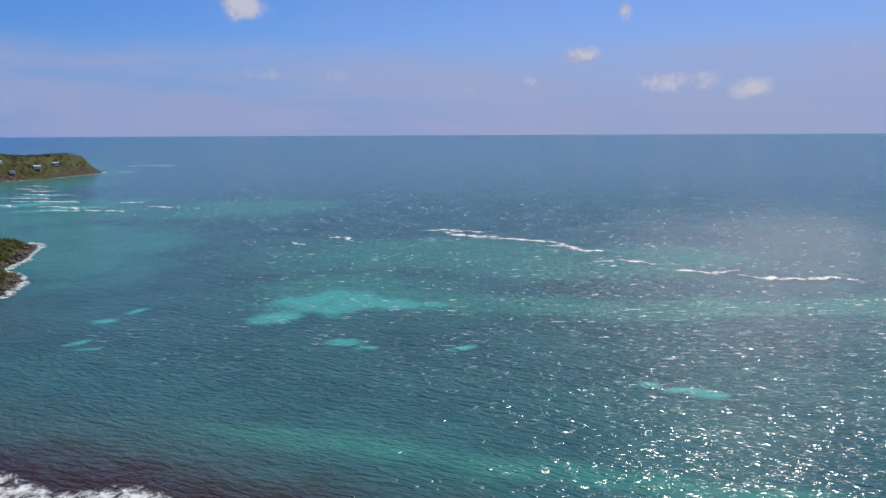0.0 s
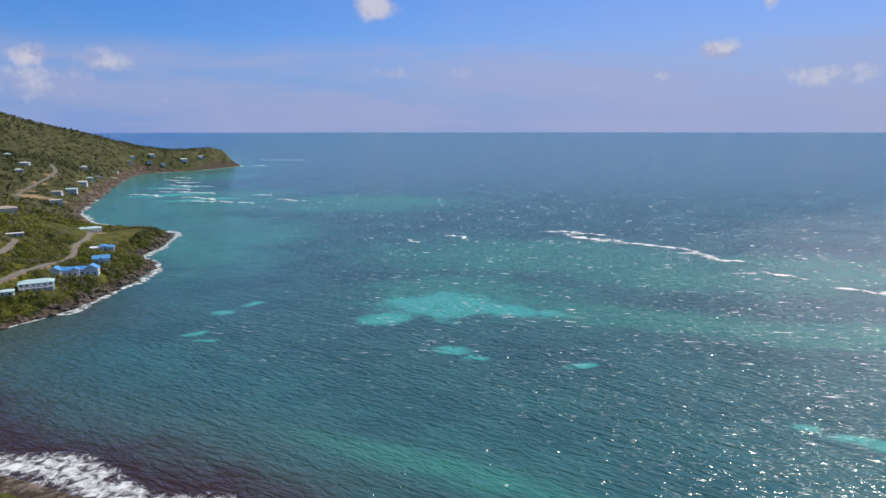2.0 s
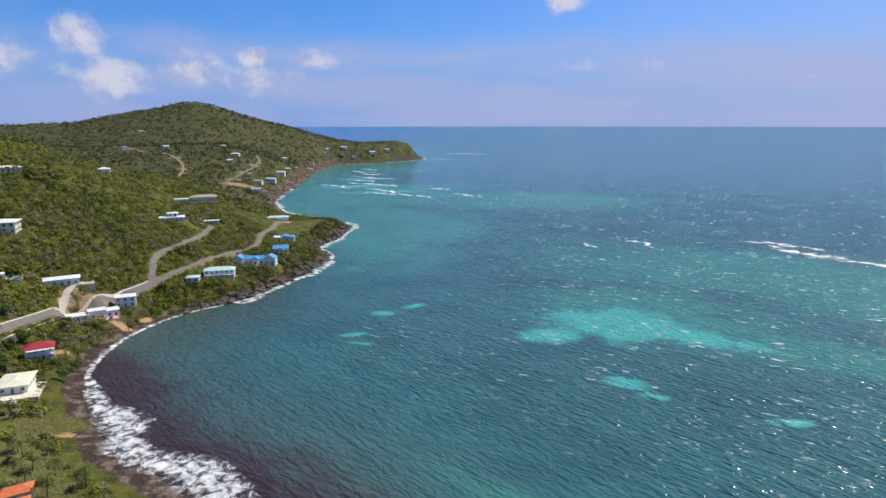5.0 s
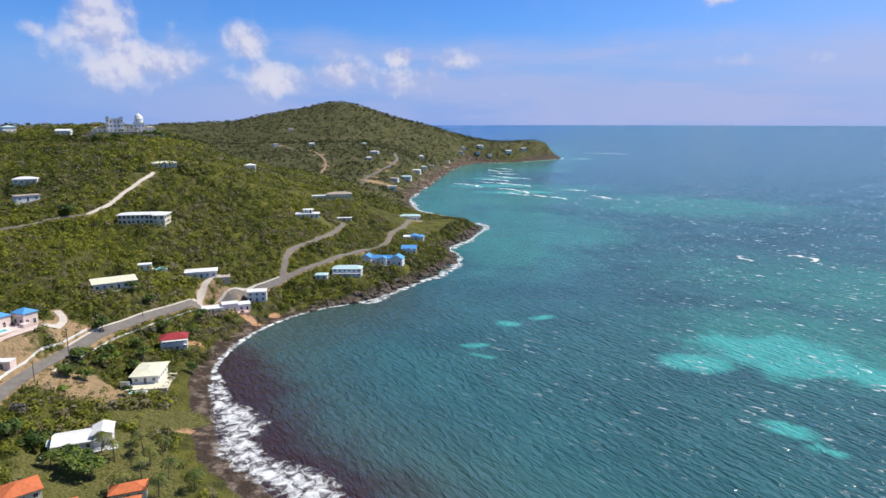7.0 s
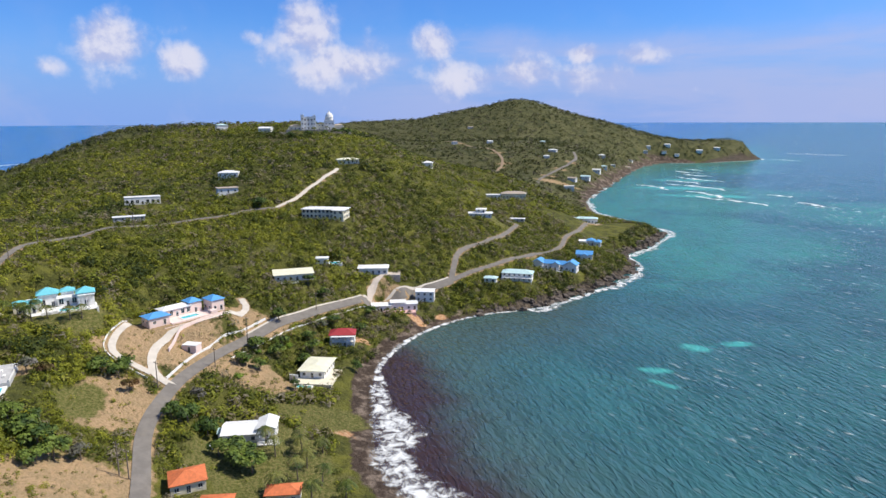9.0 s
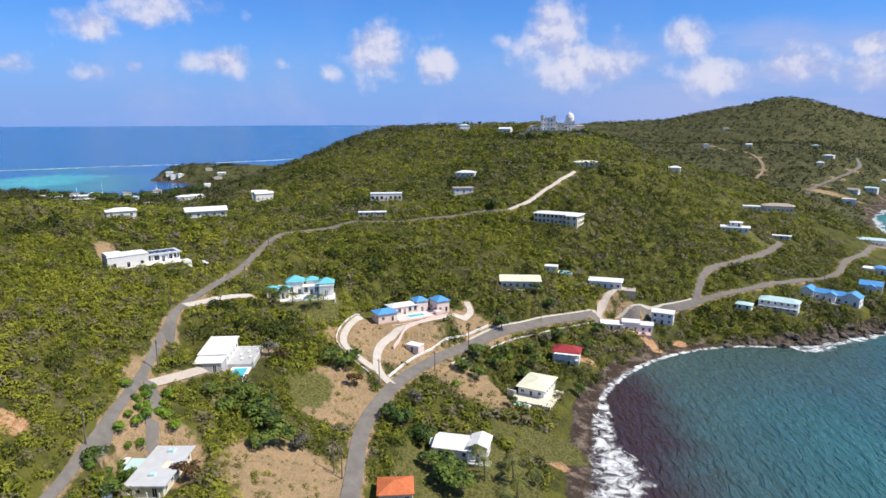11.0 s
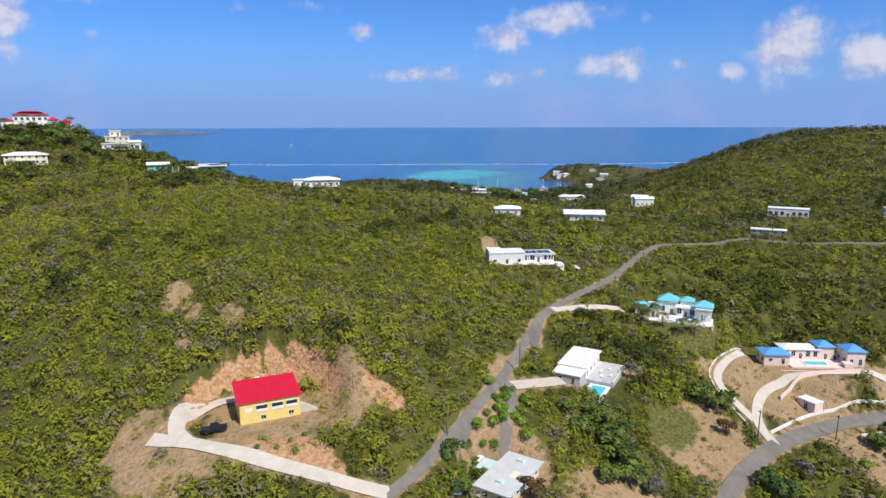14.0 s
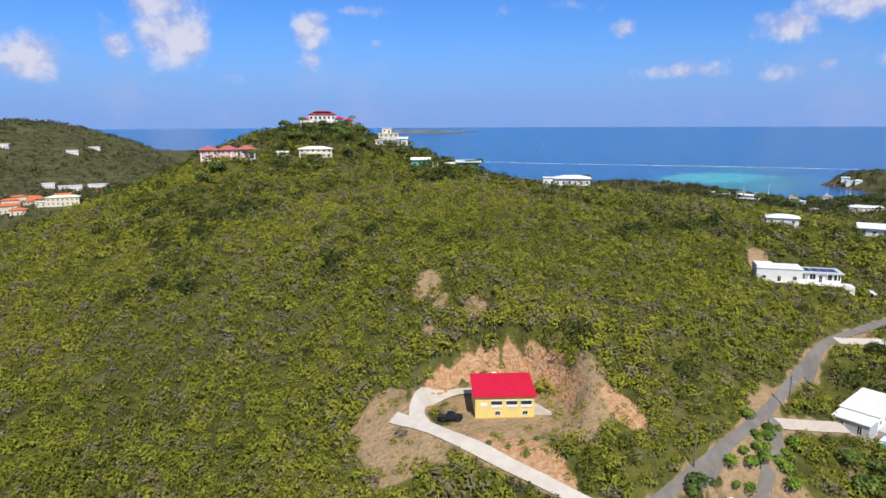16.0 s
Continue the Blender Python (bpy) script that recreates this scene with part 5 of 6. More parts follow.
wing(h, -27, -15.5, 6, 12, 4.2, CREAM, ROOF_TAN, "hip", 1.4, 0.5, 1, 4, step=3)
wing(h, 18, 27, 5, 11, 4.6, CREAM, ROOF_TAN, "hip", 1.4, 0.5, 1, 4, step=3)
bm = bmesh.new()
solid(bm, [[(13 + 4.0 * math.cos(a) * r, 8 + 4.0 * math.sin(a) * r, 9.2 + z) for a in np.linspace(0, 2 * math.pi, 16, endpoint=False)] for r, z in ((1, 0), (1, 3.4), (1.1, 3.5), (0.98, 4.6), (0.86, 6.0), (0.62, 7.4), (0.3, 8.3), (0.09, 8.7), (0.05, 10.8))])
part("dome", bm, WHITE, h, "white dome with finial")
block("terrace", h, STONE, -30, 29, -2, 4, -6, 0.6, "stone terrace wall")
for i in range(14):
    block("terrace_pier", h, CREAM, -28 + i * 4.2, -27.2 + i * 4.2, -2.2, -1.4, 0.6, 3.4)
block("lower_terrace", h, STONE, -36, 34, -9, -2, -8, -2.2, "lower stone terrace wall")
block("lower_terrace", h, STONE, -40, 40, -14, -9, -10, -5.2, "lower stone terrace wall")

h, w, d = site("mansion", "red_roofed_mansion", "large white hilltop mansion with red hipped roofs and solar panels")
wing(h, -11, 7, 4, 14, 8.0, WHITE, ROOF_BRICK, "hip", 2.6, 0.7, 2, 4, step=2.6, win=(1.5, 1.7))
block("solar_array", h, SOLAR, -8, 4, 4.6, 7.6, 9.7, 9.95, "dark solar panels on the roof")
wing(h, 7, 12, 2, 10, 5.2, ROOF_PALE, ROOF_RED, "hip", 1.8, 0.6, 1, 4)
wing(h, 13, 19, 5, 12, 4.0, ROSE, ROOF_RED, "hip", 1.6, 0.6, 1, 4)
wing(h, -17, -11, 3, 10, 4.6, WHITE, ROOF_RED, "hip", 1.6, 0.6, 1, 4)
porch(h, -17, 7, 0.5, 4, 0.2, 3.0, WHITE, None, 9)
h, w, d = site("yellow", "yellow_porch_house", "pale yellow house with white gabled roof and tall porch columns")
wing(h, -9, 9, 0, d, 4.8, CREAM, ROOF_WHITE, "hip", 1.6, 0.7, 2, 4, step=3)
porch(h, -5, 4, -2.2, 0, 2.6, 2.2, CREAM, None, 4)
wing(h, -21, -15, 2, 7, 2.8, CREAM, ROOF_CREAM, "gable", 1.0, 0.4, 1, 3)
h, w, d = site("tower", "pale_yellow_tower_house", "pale yellow stepped tower house on the hilltop")
wing(h, -6.5, 6.5, 0, d, 5.5, CREAM, ROOF_CREAM, "flat", 0, 0.4, 2, 4)
wing(h, -4, 2, 2, d, 3.2, CREAM, ROOF_CREAM, "flat", 0, 0.4, 1, 0, z=5.78)
h, w, d = site("terrace", "white_terrace_house", "white house with shaded veranda among dark trees")
wing(h, -10, 4, 1, d, 3.2, WHITE, ROOF_WHITE, "flat", 0, 0.6, 1, 4)
wing(h, 4, 10, 0, d, 4.0, WHITE, ROOF_WHITE, "gable", 1.0, 0.5, 1, 4)
h, w, d = site("green", "green_house", "green painted house with white roof and stilted deck")
wing(h, -6, 4, 1.5, d, 4.0, TEAL_WALL, ROOF_WHITE, "gable", 1.2, 0.8, 1, 4)
porch(h, -6, 9, -1.5, 1.5, 0.3, 2.6, WHITE, None, 6)
h, w, d = site("solar", "dark_veranda_house", "house with pale metal roof and dark deep veranda")
wing(h, -4, 10, 1, d, 3.6, TEAL_WALL, ROOF_GREY, "gable", 1.3, 1.0, 1, 4, win=(1.8, 1.8))
wing(h, -12, -5, 2, 8, 2.6, WHITE, ROOF_WHITE, "gable", 0.8, 0.5, 1, 4)
block("solar_array", h, SOLAR, 1, 7, 1, 3.6, 4.7, 4.9)
h, w, d = site("ridge_white", "white_ridge_house", "white bungalow with pale hipped roof on the ridge")
wing(h, -w / 2 + 6, w / 2, 0, d, 3.6, WHITE, ROOF_WHITE, "hip", 1.6, 0.8, 1, 4)
wing(h, -w / 2, -w / 2 + 6, 1, 7, 3.8, WHITE, ROOF_WHITE, "flat", 0, 0.3, 1, 4)
h, w, d = site("rose_villa", "rose_roofed_villa", "long white villa with three rose-red hipped roofs on columns")
for x0, x1 in ((-14, -5), (-4, 5), (6, 14)):
    wing(h, x0, x1, 1, d - 2, 5.6, ROSE, ROOF_ROSE, "hip", 2.4, 0.9, 2, 5, step=2.6)
block("terrace", h, WHITE, -14, 14, -2, 1, -0.4, 0.1)
for i in range(10):
    block("column", h, WHITE, -13.7 + i * 3, -13.3 + i * 3, -1.9, -1.5, -5, 3.9)
block("terrace_rail", h, WHITE, -14, 14, -2, -1.85, 0.1, 1.0)

# far houses along the ridges, beach and harbour
hr = random.Random(5)
for i, (x, y) in enumerate(SCATTER):
    orange = 19 <= i <= 25
    far = math.hypot(x, y) > 900
    wd = 16 if i in (11, 14, 18) else hr.uniform(9, 15)
    turn = math.degrees(math.atan2(x * -1 - 40, (y - 90))) + hr.uniform(-20, 20)
    if i in (11, 12, 18, 42):
        wd *= 1.7
    rm = ROOF_ORANGE if orange else hr.choice((ROOF_WHITE, ROOF_WHITE, ROOF_WHITE, ROOF_PALE, ROOF_TAN))
    g = base("orange_roofed_house" if orange else "white_distant_house", "peach house with orange tiled roof in the valley" if orange else "small white house with a pale roof on the far slope", "house", x, y, gz(x, y), turn, "valley houses" if orange else "distant houses")
    wing(g, -wd / 2, wd / 2, -4, 4, hr.choice((3.2, 3.6, 5.4)), CREAM if orange else WHITE, rm, hr.choice(("hip", "hip", "gable", "flat")), 1.6, 0.6, 1, 4, step=3.4)

for x, y, wd, sort in VALLEY:
    word = (("yellow_villa", "pale yellow villa with a broad cream roof in the valley"), ("orange_roofed_house", "peach house with orange tiled roof in the valley"), ("white_distant_house", "white flat-roofed house on the valley floor"))[sort]
    g = base(word[0], word[1], "house", x, y, gz(x, y), 160 + hr.uniform(-18, 18), "valley houses")
    wing(g, -wd / 2, wd / 2, -5, 5, 6.4 if sort == 0 else hr.choice((3.6, 5.6)), WHITE if sort == 2 else CREAM, (ROOF_CREAM, ROOF_ORANGE, ROOF_WHITE)[sort], "flat" if sort == 2 else "hip", 1.8, 0.6, 2 if sort == 0 else 1, 4, step=3.2)
    if sort == 0:
        wing(g, -wd / 2 - 8, -wd / 2, -4, 3, 3.4, CREAM, ROOF_CREAM, "flat", 0, 0.4, 1, 4, step=3)

# ---------------------------------------------------------------- walls along the road and the villa


def wall_run(name, label, pts, height, thick, mat):
    line = curve_points(pts, 3)
    t = np.gradient(line, axis=0)
    t /= np.hypot(t[:, 0], t[:, 1])[:, None]
    nrm = np.column_stack([-t[:, 1], t[:, 0]]) * thick / 2
    z = ground(line[:, 0], line[:, 1])
    rings = [[(*(q + m), a - 0.6), (*(q + m), a + height), (*(q - m), a + height), (*(q - m), a - 0.6)] for q, m, a in zip(line, nrm, z)]
    me = bpy.data.meshes.new(name)
    bm = solid(bmesh.new(), rings)
    bmesh.ops.recalc_face_normals(bm, faces=bm.faces)
    bm.to_mesh(me)
    bm.free()
    me.materials.append(mat)
    return tagged(new(name, me), label, "wall")


wall_run("roadside_wall", "low white wall above the road", [(-263, 133), (-281, 149), (-293, 167), (-303, 184)], 0.9, 0.4, WHITE)
wall_run("drive_wall", "white wall along the villa drive", [(-264, 127), (-271, 122), (-281, 116.5), (-293, 119.5), (-305, 128)], 0.6, 0.3, WHITE)
wall_run("kerb_wall", "pale kerb wall on the seaward side of the road", [(-276, 160), (-287, 177), (-298, 198), (-308, 228), (-315, 258)], 0.5, 0.4, WHITE)
wall_run("retaining_wall", "pink retaining wall below the villa", [(-281, 138), (-289, 143), (-297, 153), (-303, 166)], 1.4, 0.4, PINK)

# ---------------------------------------------------------------- poles, vehicles, boats
POLES = [(-231, 63, 9.5), (-289, 171, 10.5), (-274, 60, 9.5), (-209, 109, 10), (-207, 111, 9), (-258, 129, 10), (-194, 54, 8), (-310, 83, 9), (-346, 92, 9), (-372, 104, 8), (-406, 150, 8), (-270, 152, 8), (-310, 212, 9), (-408, 470, 9), (-392, 455, 8), (-300, -205, 9), (-270, -215, 9), (-262, -230, 9), (-340, 400, 8)]


def pole(x, y, h):
    ob = base("utility_pole", "weathered grey wooden utility pole beside the road", "pole", x, y, gz(x, y), 30, "utility poles")
    bm = bmesh.new()
    solid(bm, [[(r * math.cos(a), r * math.sin(a), z) for a in np.linspace(0, 2 * math.pi, 8, endpoint=False)] for r, z in ((0.2, -0.8), (0.19, 1), (0.13, h))])
    part("shaft", bm, WOOD, ob)
    block("crossarm", ob, WOOD, -1.1, 1.1, -0.07, 0.07, h - 0.8, h - 0.65)
    for x in (-0.95, 0.95):
        block("insulator", ob, GREY_WALL, x - 0.06, x + 0.06, -0.06, 0.06, h - 0.65, h - 0.4)
    return ob


for q in POLES:
    pole(*q)


def vehicle(name, label, x, y, turn, paint, pickup=True):
    ob = base(name, label, "pickup" if pickup else "car", x, y, gz(x, y) + 0.38, turn)
    bm = bmesh.new()
    if pickup:
        solid(bm, [[(-2.7, s * 0.92, 0.45), (2.7, s * 0.92, 0.45), (2.75, s * 0.92, 0.95), (1.5, s * 0.92, 1.1), (-2.7, s * 0.92, 1.1)] for s in (-1, 1)])
        part("body", bm, paint, ob)
        cab = bmesh.new()
        solid(cab, [[(-0.8, s * 0.9, 1.1), (1.4, s * 0.9, 1.1), (0.7, s * 0.74, 1.8), (-0.65, s * 0.74, 1.8)] for s in (-1, 1)])
        part("cab", cab, paint, ob)
        block("windscreen", ob, GLASS, 0.75, 1.2, -0.7, 0.7, 1.16, 1.6)
        block("bed", ob, TYRE, -2.6, -0.9, -0.78, 0.78, 1.1, 1.13)
    else:
        solid(bm, [[(-2.1, s * 0.85, 0.35), (2.1, s * 0.85, 0.35), (2.1, s * 0.85, 0.8), (1.1, s * 0.85, 0.95), (0.5, s * 0.7, 1.45), (-1.2, s * 0.7, 1.45), (-2.0, s * 0.85, 0.95)] for s in (-1, 1)])
        part("body", bm, paint, ob)
        block("side_window", ob, GLASS, -1.1, 0.5, -0.8, 0.8, 0.98, 1.32)
    for x in (-1.65, 1.7):
        for s in (-1, 1):
            t = bmesh.new()
            solid(t, [[(x + 0.38 * math.cos(a), s * q, 0.38 + 0.38 * math.sin(a)) for a in np.linspace(0, 2 * math.pi, 14, endpoint=False)] for q in (0.72, 0.96)])
            part("wheel", t, TYRE, ob)
    return ob


vehicle("pickup_truck", "black pickup truck parked beside the yellow house", -171.0, 7.2, 133, BLACK)
vehicle("pickup_truck", "white pickup truck parked in front of the grey-roofed house", -181, 60.5, 20, CARWHITE)
vehicle("parked_car", "white car parked under the grey-roofed house", -188, 62, 75, CARWHITE, False)
vehicle("parked_car", "white car parked by the white gabled house", -223, 137, 150, CARWHITE, False)
vehicle("parked_car", "white car parked behind the modern white house", -322, 66, 60, CARWHITE, False)
for x, y, s in ((-985, -245, 1.0), (-1010, -300, 1.3), (-1075, -190, 1.0), (-1090, -160, 1.2), (-1150, -95, 1.0), (-1180, -70, 0.8), (-1120, -330, 1.0), (-2600, -1500, 2.0)):
    ob = base("sailing_boat", "white moored sailing boat with bare mast in the bay", "boat", x, y, 0, hr.uniform(0, 360), "moored boats")
    bm = bmesh.new()
    solid(bm, [[(-5 * s, 0.9 * s * k, z), (0, 1.6 * s * k, z), (4 * s, 1.0 * s * k, z), (6 * s, 0, z), (4 * s, -1.0 * s * k, z), (0, -1.6 * s * k, z), (-5 * s, -0.9 * s * k, z)] for k, z in ((0.6, -0.4), (1, 1.1 * s))])
    part("hull", bm, CARWHITE, ob)
    block("cabin", ob, CARWHITE, -2 * s, 2 * s, -0.9 * s, 0.9 * s, 1.1 * s, 1.9 * s)
    block("mast", ob, CARWHITE, 0.6, 0.6 + 0.25 * s, -0.12, 0.13 * s, 1.9 * s, 14 * s)
    block("boom", ob, CARWHITE, -4 * s, 0.6, -0.12, 0.12, 2.6 * s, 2.9 * s)
# far cape across the bay
bm = bmesh.new()
solid(bm, [[(x, y, 25), (x - 120, y - 110, 25), (x - 70, y - 60, max(hh, 26)), (x - 25, y - 20, max(hh * 0.85, 25.5))] for x, y, hh in ((-2975, -2935, 66), (-3075, -2845, 72), (-3225, -2715, 70), (-3355, -2615, 63), (-3455, -2535, 54), (-3525, -2465, 45), (-3595, -2405, 36))])
cape = part("far_cape", bm, HAZY, None)
tagged(cape, kind="structure")

# ---------------------------------------------------------------- trees


def leaf_cloud(centres, radii, flat, count, size, rs, corners=4):
    """Many small leaf sprays on domes: returns corner arrays."""
    n = len(centres)
    idx = np.repeat(np.arange(n), count)
    m = len(idx)
    u = rs.uniform(0, 2 * np.pi, m)
    zc = rs.uniform(-0.15, 1.0, m)
    ring = np.sqrt(1 - np.clip(zc, -1, 1) ** 2)
    dirs = np.column_stack([ring * np.cos(u), ring * np.sin(u), zc])
    reach = rs.uniform(0.72, 1.1, m)
    c = centres[idx] + dirs * (radii[idx] * reach)[:, None] * np.array([1, 1, flat])
    nrm = dirs + rs.normal(0, 0.32, (m, 3)) + np.array([0, 0, 0.45])
    nrm /= np.linalg.norm(nrm, axis=1)[:, None]
    ref = rs.normal(size=(m, 3))
    a = np.cross(nrm, ref)
    a /= np.linalg.norm(a, axis=1)[:, None]
    b = np.cross(nrm, a)
    s = (radii[idx] * size * rs.uniform(0.6, 1.35, m))[:, None]
    a, b = a * s, b * s * rs.uniform(0.5, 1.0, m)[:, None]
    quad = np.stack([c - a - b * 0.3, c + a * 0.2 - b, c + a + b * 0.4, c - a * 0.3 + b], 1)
    quad = quad[:, :corners]
    return quad.reshape(-1, 3), np.arange(m * corners).reshape(-1, corners)


def tree(x, y, h, r, mat=None, label="dark green leafy tree", name="tree", seed=0, z=None):
    rs = np.random.default_rng(seed + int(abs(x) * 13 + abs(y) * 7))
    ob = base(name, label, "tree", x, y, gz(x, y) if z is None else z, rs.uniform(0, 360), "trees")
    bm = bmesh.new()
    th = h * 0.5
    solid(bm, [[(k * math.cos(a) + 0.1 * zz * 0.3, k * math.sin(a), zz) for a in np.linspace(0, 2 * math.pi, 7, endpoint=False)] for k, zz in ((0.05 * h, -0.6), (0.04 * h, th * 0.5), (0.025 * h, th))])
    for i in range(4):
        a = i * 1.7 + rs.uniform(0, 1)
        e = Vector((math.cos(a) * r * 0.6, math.sin(a) * r * 0.6, h * 0.72))
        s = Vector((0, 0, th * 0.8))
        solid(bm, [[tuple(p + Vector((k * math.cos(q), k * math.sin(q), 0))) for q in (0, 2.1, 4.2)] for p, k in ((s, 0.02 * h), (e, 0.008 * h))])
    part("trunk", bm, BARK, ob)
    n = max(7, int(r * 3.2))
    ang, rad = rs.uniform(0, 2 * np.pi, n), np.sqrt(rs.uniform(0, 1, n)) * r * 0.72
    cs = np.column_stack([rad * np.cos(ang), rad * np.sin(ang), h * (0.42 + 0.38 * (1 - (rad / r) ** 2) + rs.uniform(-0.08, 0.08, n))])
    v, f = leaf_cloud(cs, np.full(n, r * 0.38) * rs.uniform(0.7, 1.2, n), 0.8, 60, 0.24, rs)
    mesh_object("crown", v, f, mat or LEAF_TREE, False, ob)
    return ob


TREES = [(-226, 89, 6, 4.5), (-221, 92, 6.5, 5), (-232, 86, 5.5, 4.5), (-216, 95, 6, 4.6), (-233, 82, 3.2, 3), (-228, 77, 3.6, 3), (-236, 92, 3.5, 3), (-222, 82, 5.5, 4), (-212, 90, 4.5, 3.6), (-235, 133, 6, 4.6), (-231, 138, 6, 4.6), (-239, 129, 5, 3.8), (-213, 140, 6, 5), (-208, 141, 6.5, 5.2), (-203, 143, 6, 5), (-216, 137, 5, 4)]
ROAD_TREES = [(-267, 113, 5.5, 4.2), (-270, 122, 5, 4), (-264, 118, 5.5, 4), (-282, 172, 6, 4.5), (-278, 180, 5, 4), (-284, 184, 5, 4), (-274, 190, 5, 4), (-279, 196, 5, 3.6), (-287, 198, 4.5, 3.6), (-268, 168, 4.5, 3.5), (-272, 163, 5, 3.8), (-302, 190, 6, 3.6), (-298, 215, 5, 4), (-292, 226, 4.5, 3.6), (-304, 238, 4.5, 3.5), (-326, 215, 5, 4), (-320, 221, 4.5, 3.6)]
FAR_TREES = [(-262, -212, 6, 4), (-240, -208, 6, 4.5), (-228, -200, 5, 4), (-270, -228, 7, 4), (-300, -222, 7, 5), (-325, -208, 8, 5), (-312, -190, 6, 4), (-282, -180, 5, 3.6), (-330, -195, 7, 5), (-338, -244, 7, 4), (-318, -258, 7, 5), (-385, -235, 7, 5), (-378, -190, 6, 4.5), (-350, -165, 5, 4), (-325, -150, 5, 4), (-362, -140, 5, 4), (-345, -72, 4, 3), (-377, -72, 5, 3.4), (-615, 345, 6, 5), (-620, 375, 6, 5), (-630, 395, 6, 5), (-610, 360, 5, 4), (-625, 330, 6, 5), (-250, 176, 4, 3), (-258, 206, 4.5, 3.4), (-194, 62, 3.6, 2.4), (-180, 62, 4, 2.8), (-190, 56.5, 5, 3.2), (-345, -235, 8, 5), (-335, -225, 7, 5), (-360, -232, 7, 4.5), (-322, -238, 7, 5), (-372, -200, 7, 4.5), (-345, -180, 6, 4), (-310, -215, 6, 4.5), (-383, -150, 6, 4), (-420, 225, 6, 5), (-665, 372, 8, 7), (-610, 380, 8, 6), (-985, -140, 10, 9), (-960, -120, 10, 10), (-990, -80, 10, 9), (-930, -175, 9, 9), (-1010, -50, 9, 9), (-1040, -20, 9, 10), (-925, -90, 9, 9)]
for i, (x, y, hh, r) in enumerate(TREES + ROAD_TREES + FAR_TREES):
    tree(x, y, hh, r, seed=i)
for x, y in ((-257, 97), (-193, 74), (-256, 120), (-300, -190)):
    tree(x, y, 4.5, 3.4, LEAF_RUST, "bushy tree with rust-brown leaves", "rust_tree")
for x, y in ((-296, 208), (-216, 101), (-262, 92), (-248, 140)):
    tree(x, y, 5, 3.2, LEAF_GREY, "grey leafless bushy tree", "bare_tree")
def garden_bush(x, y, r, seed):
    rs = np.random.default_rng(seed + 70)
    ob = base("garden_bush", "clipped round bright green garden bush", "bush", x, y, gz(x, y), 0, "garden bushes")
    bm = bmesh.new()
    solid(bm, [[(k * math.cos(a), k * math.sin(a), zz) for a in np.linspace(0, 2 * math.pi, 6, endpoint=False)] for k, zz in ((0.1, -0.3), (0.06, r))])
    part("trunk", bm, BARK, ob)
    n = 5
    cs = np.column_stack([rs.normal(0, 0.22 * r, n), rs.normal(0, 0.22 * r, n), r * rs.uniform(0.5, 0.75, n)])
    v, f = leaf_cloud(cs, np.full(n, r * 0.85), 0.95, 70, 0.17, rs)
    mesh_object("crown", v, f, LEAF_GREEN, False, ob)


HEDGE = [(-222.5, 63), (-220, 61.5), (-217, 62.2), (-214.5, 61), (-213, 63), (-209.5, 63.6), (-207.5, 60), (-205, 62.6), (-203.5, 58.4), (-201.5, 62), (-200, 60.5), (-198, 61.8), (-195.5, 57.6), (-199.5, 66.6), (-211, 67.5), (-216, 66.2), (-188, 56), (-186, 60.5), (-191.5, 61), (-170, 24), (-168.5, 20), (-173, 25.5), (-176, 27), (-172, 19.5), (-178, 30), (-171, 28), (-219, 57), (-215, 60), (-211, 61.5), (-207, 62), (-203, 60), (-199, 59), (-196, 60), (-193, 58), (-212, 66), (-221, 66.5), (-204, 70), (-190, 59), (-273, 164), (-276, 167), (-280, 172), (-262, 158), (-286, 203), (-291, 209), (-283, 187), (-178, 55), (-184, 58), (-209, 70)]
for i, (x, y) in enumerate(HEDGE):
    garden_bush(x, y, 0.6 if x > -180 and y < 32 else 1.0 + 0.3 * (i % 3), i)


def palm(x, y, h, lean=0.1):
    rs = np.random.default_rng(int(abs(x * 3 + y)))
    ob = base("palm_tree", "tall coconut palm with drooping fronds", "palm", x, y, gz(x, y), rs.uniform(0, 360), "palms")
    bm = bmesh.new()
    solid(bm, [[(k * math.cos(a) + lean * h * (zz / h) ** 2, k * math.sin(a), zz) for a in np.linspace(0, 2 * math.pi, 7, endpoint=False)] for k, zz in ((0.24, -0.6), (0.17, h * 0.5), (0.13, h))])
    part("trunk", bm, BARK, ob)
    for i in range(13):
        a = i * 2.4 + rs.uniform(-0.2, 0.2)
        lift = rs.uniform(-0.1, 0.9)
        bm = bmesh.new()
        L = rs.uniform(2.4, 3.2)
        spine = [Vector((lean * h + math.cos(a) * L * s, math.sin(a) * L * s, h + L * (lift * s - (0.6 + lift * 0.7) * s * s))) for s in np.linspace(0, 1, 7)]
        side = Vector((-math.sin(a), math.cos(a), 0))
        for p, q in zip(spine, spine[1:]):
            for sg in (-1, 1):
                m1, m2 = p.lerp(q, 0.15), p.lerp(q, 0.75)
                tip = side * sg * 0.62 + Vector((0, 0, -0.25)) + (q - p) * 0.5
                bm.faces.new([bm.verts.new(v) for v in (m1, m2, m2 + tip, m1 + tip * 0.95)])
        part("frond", bm, LEAF_PALM, ob)
    return ob


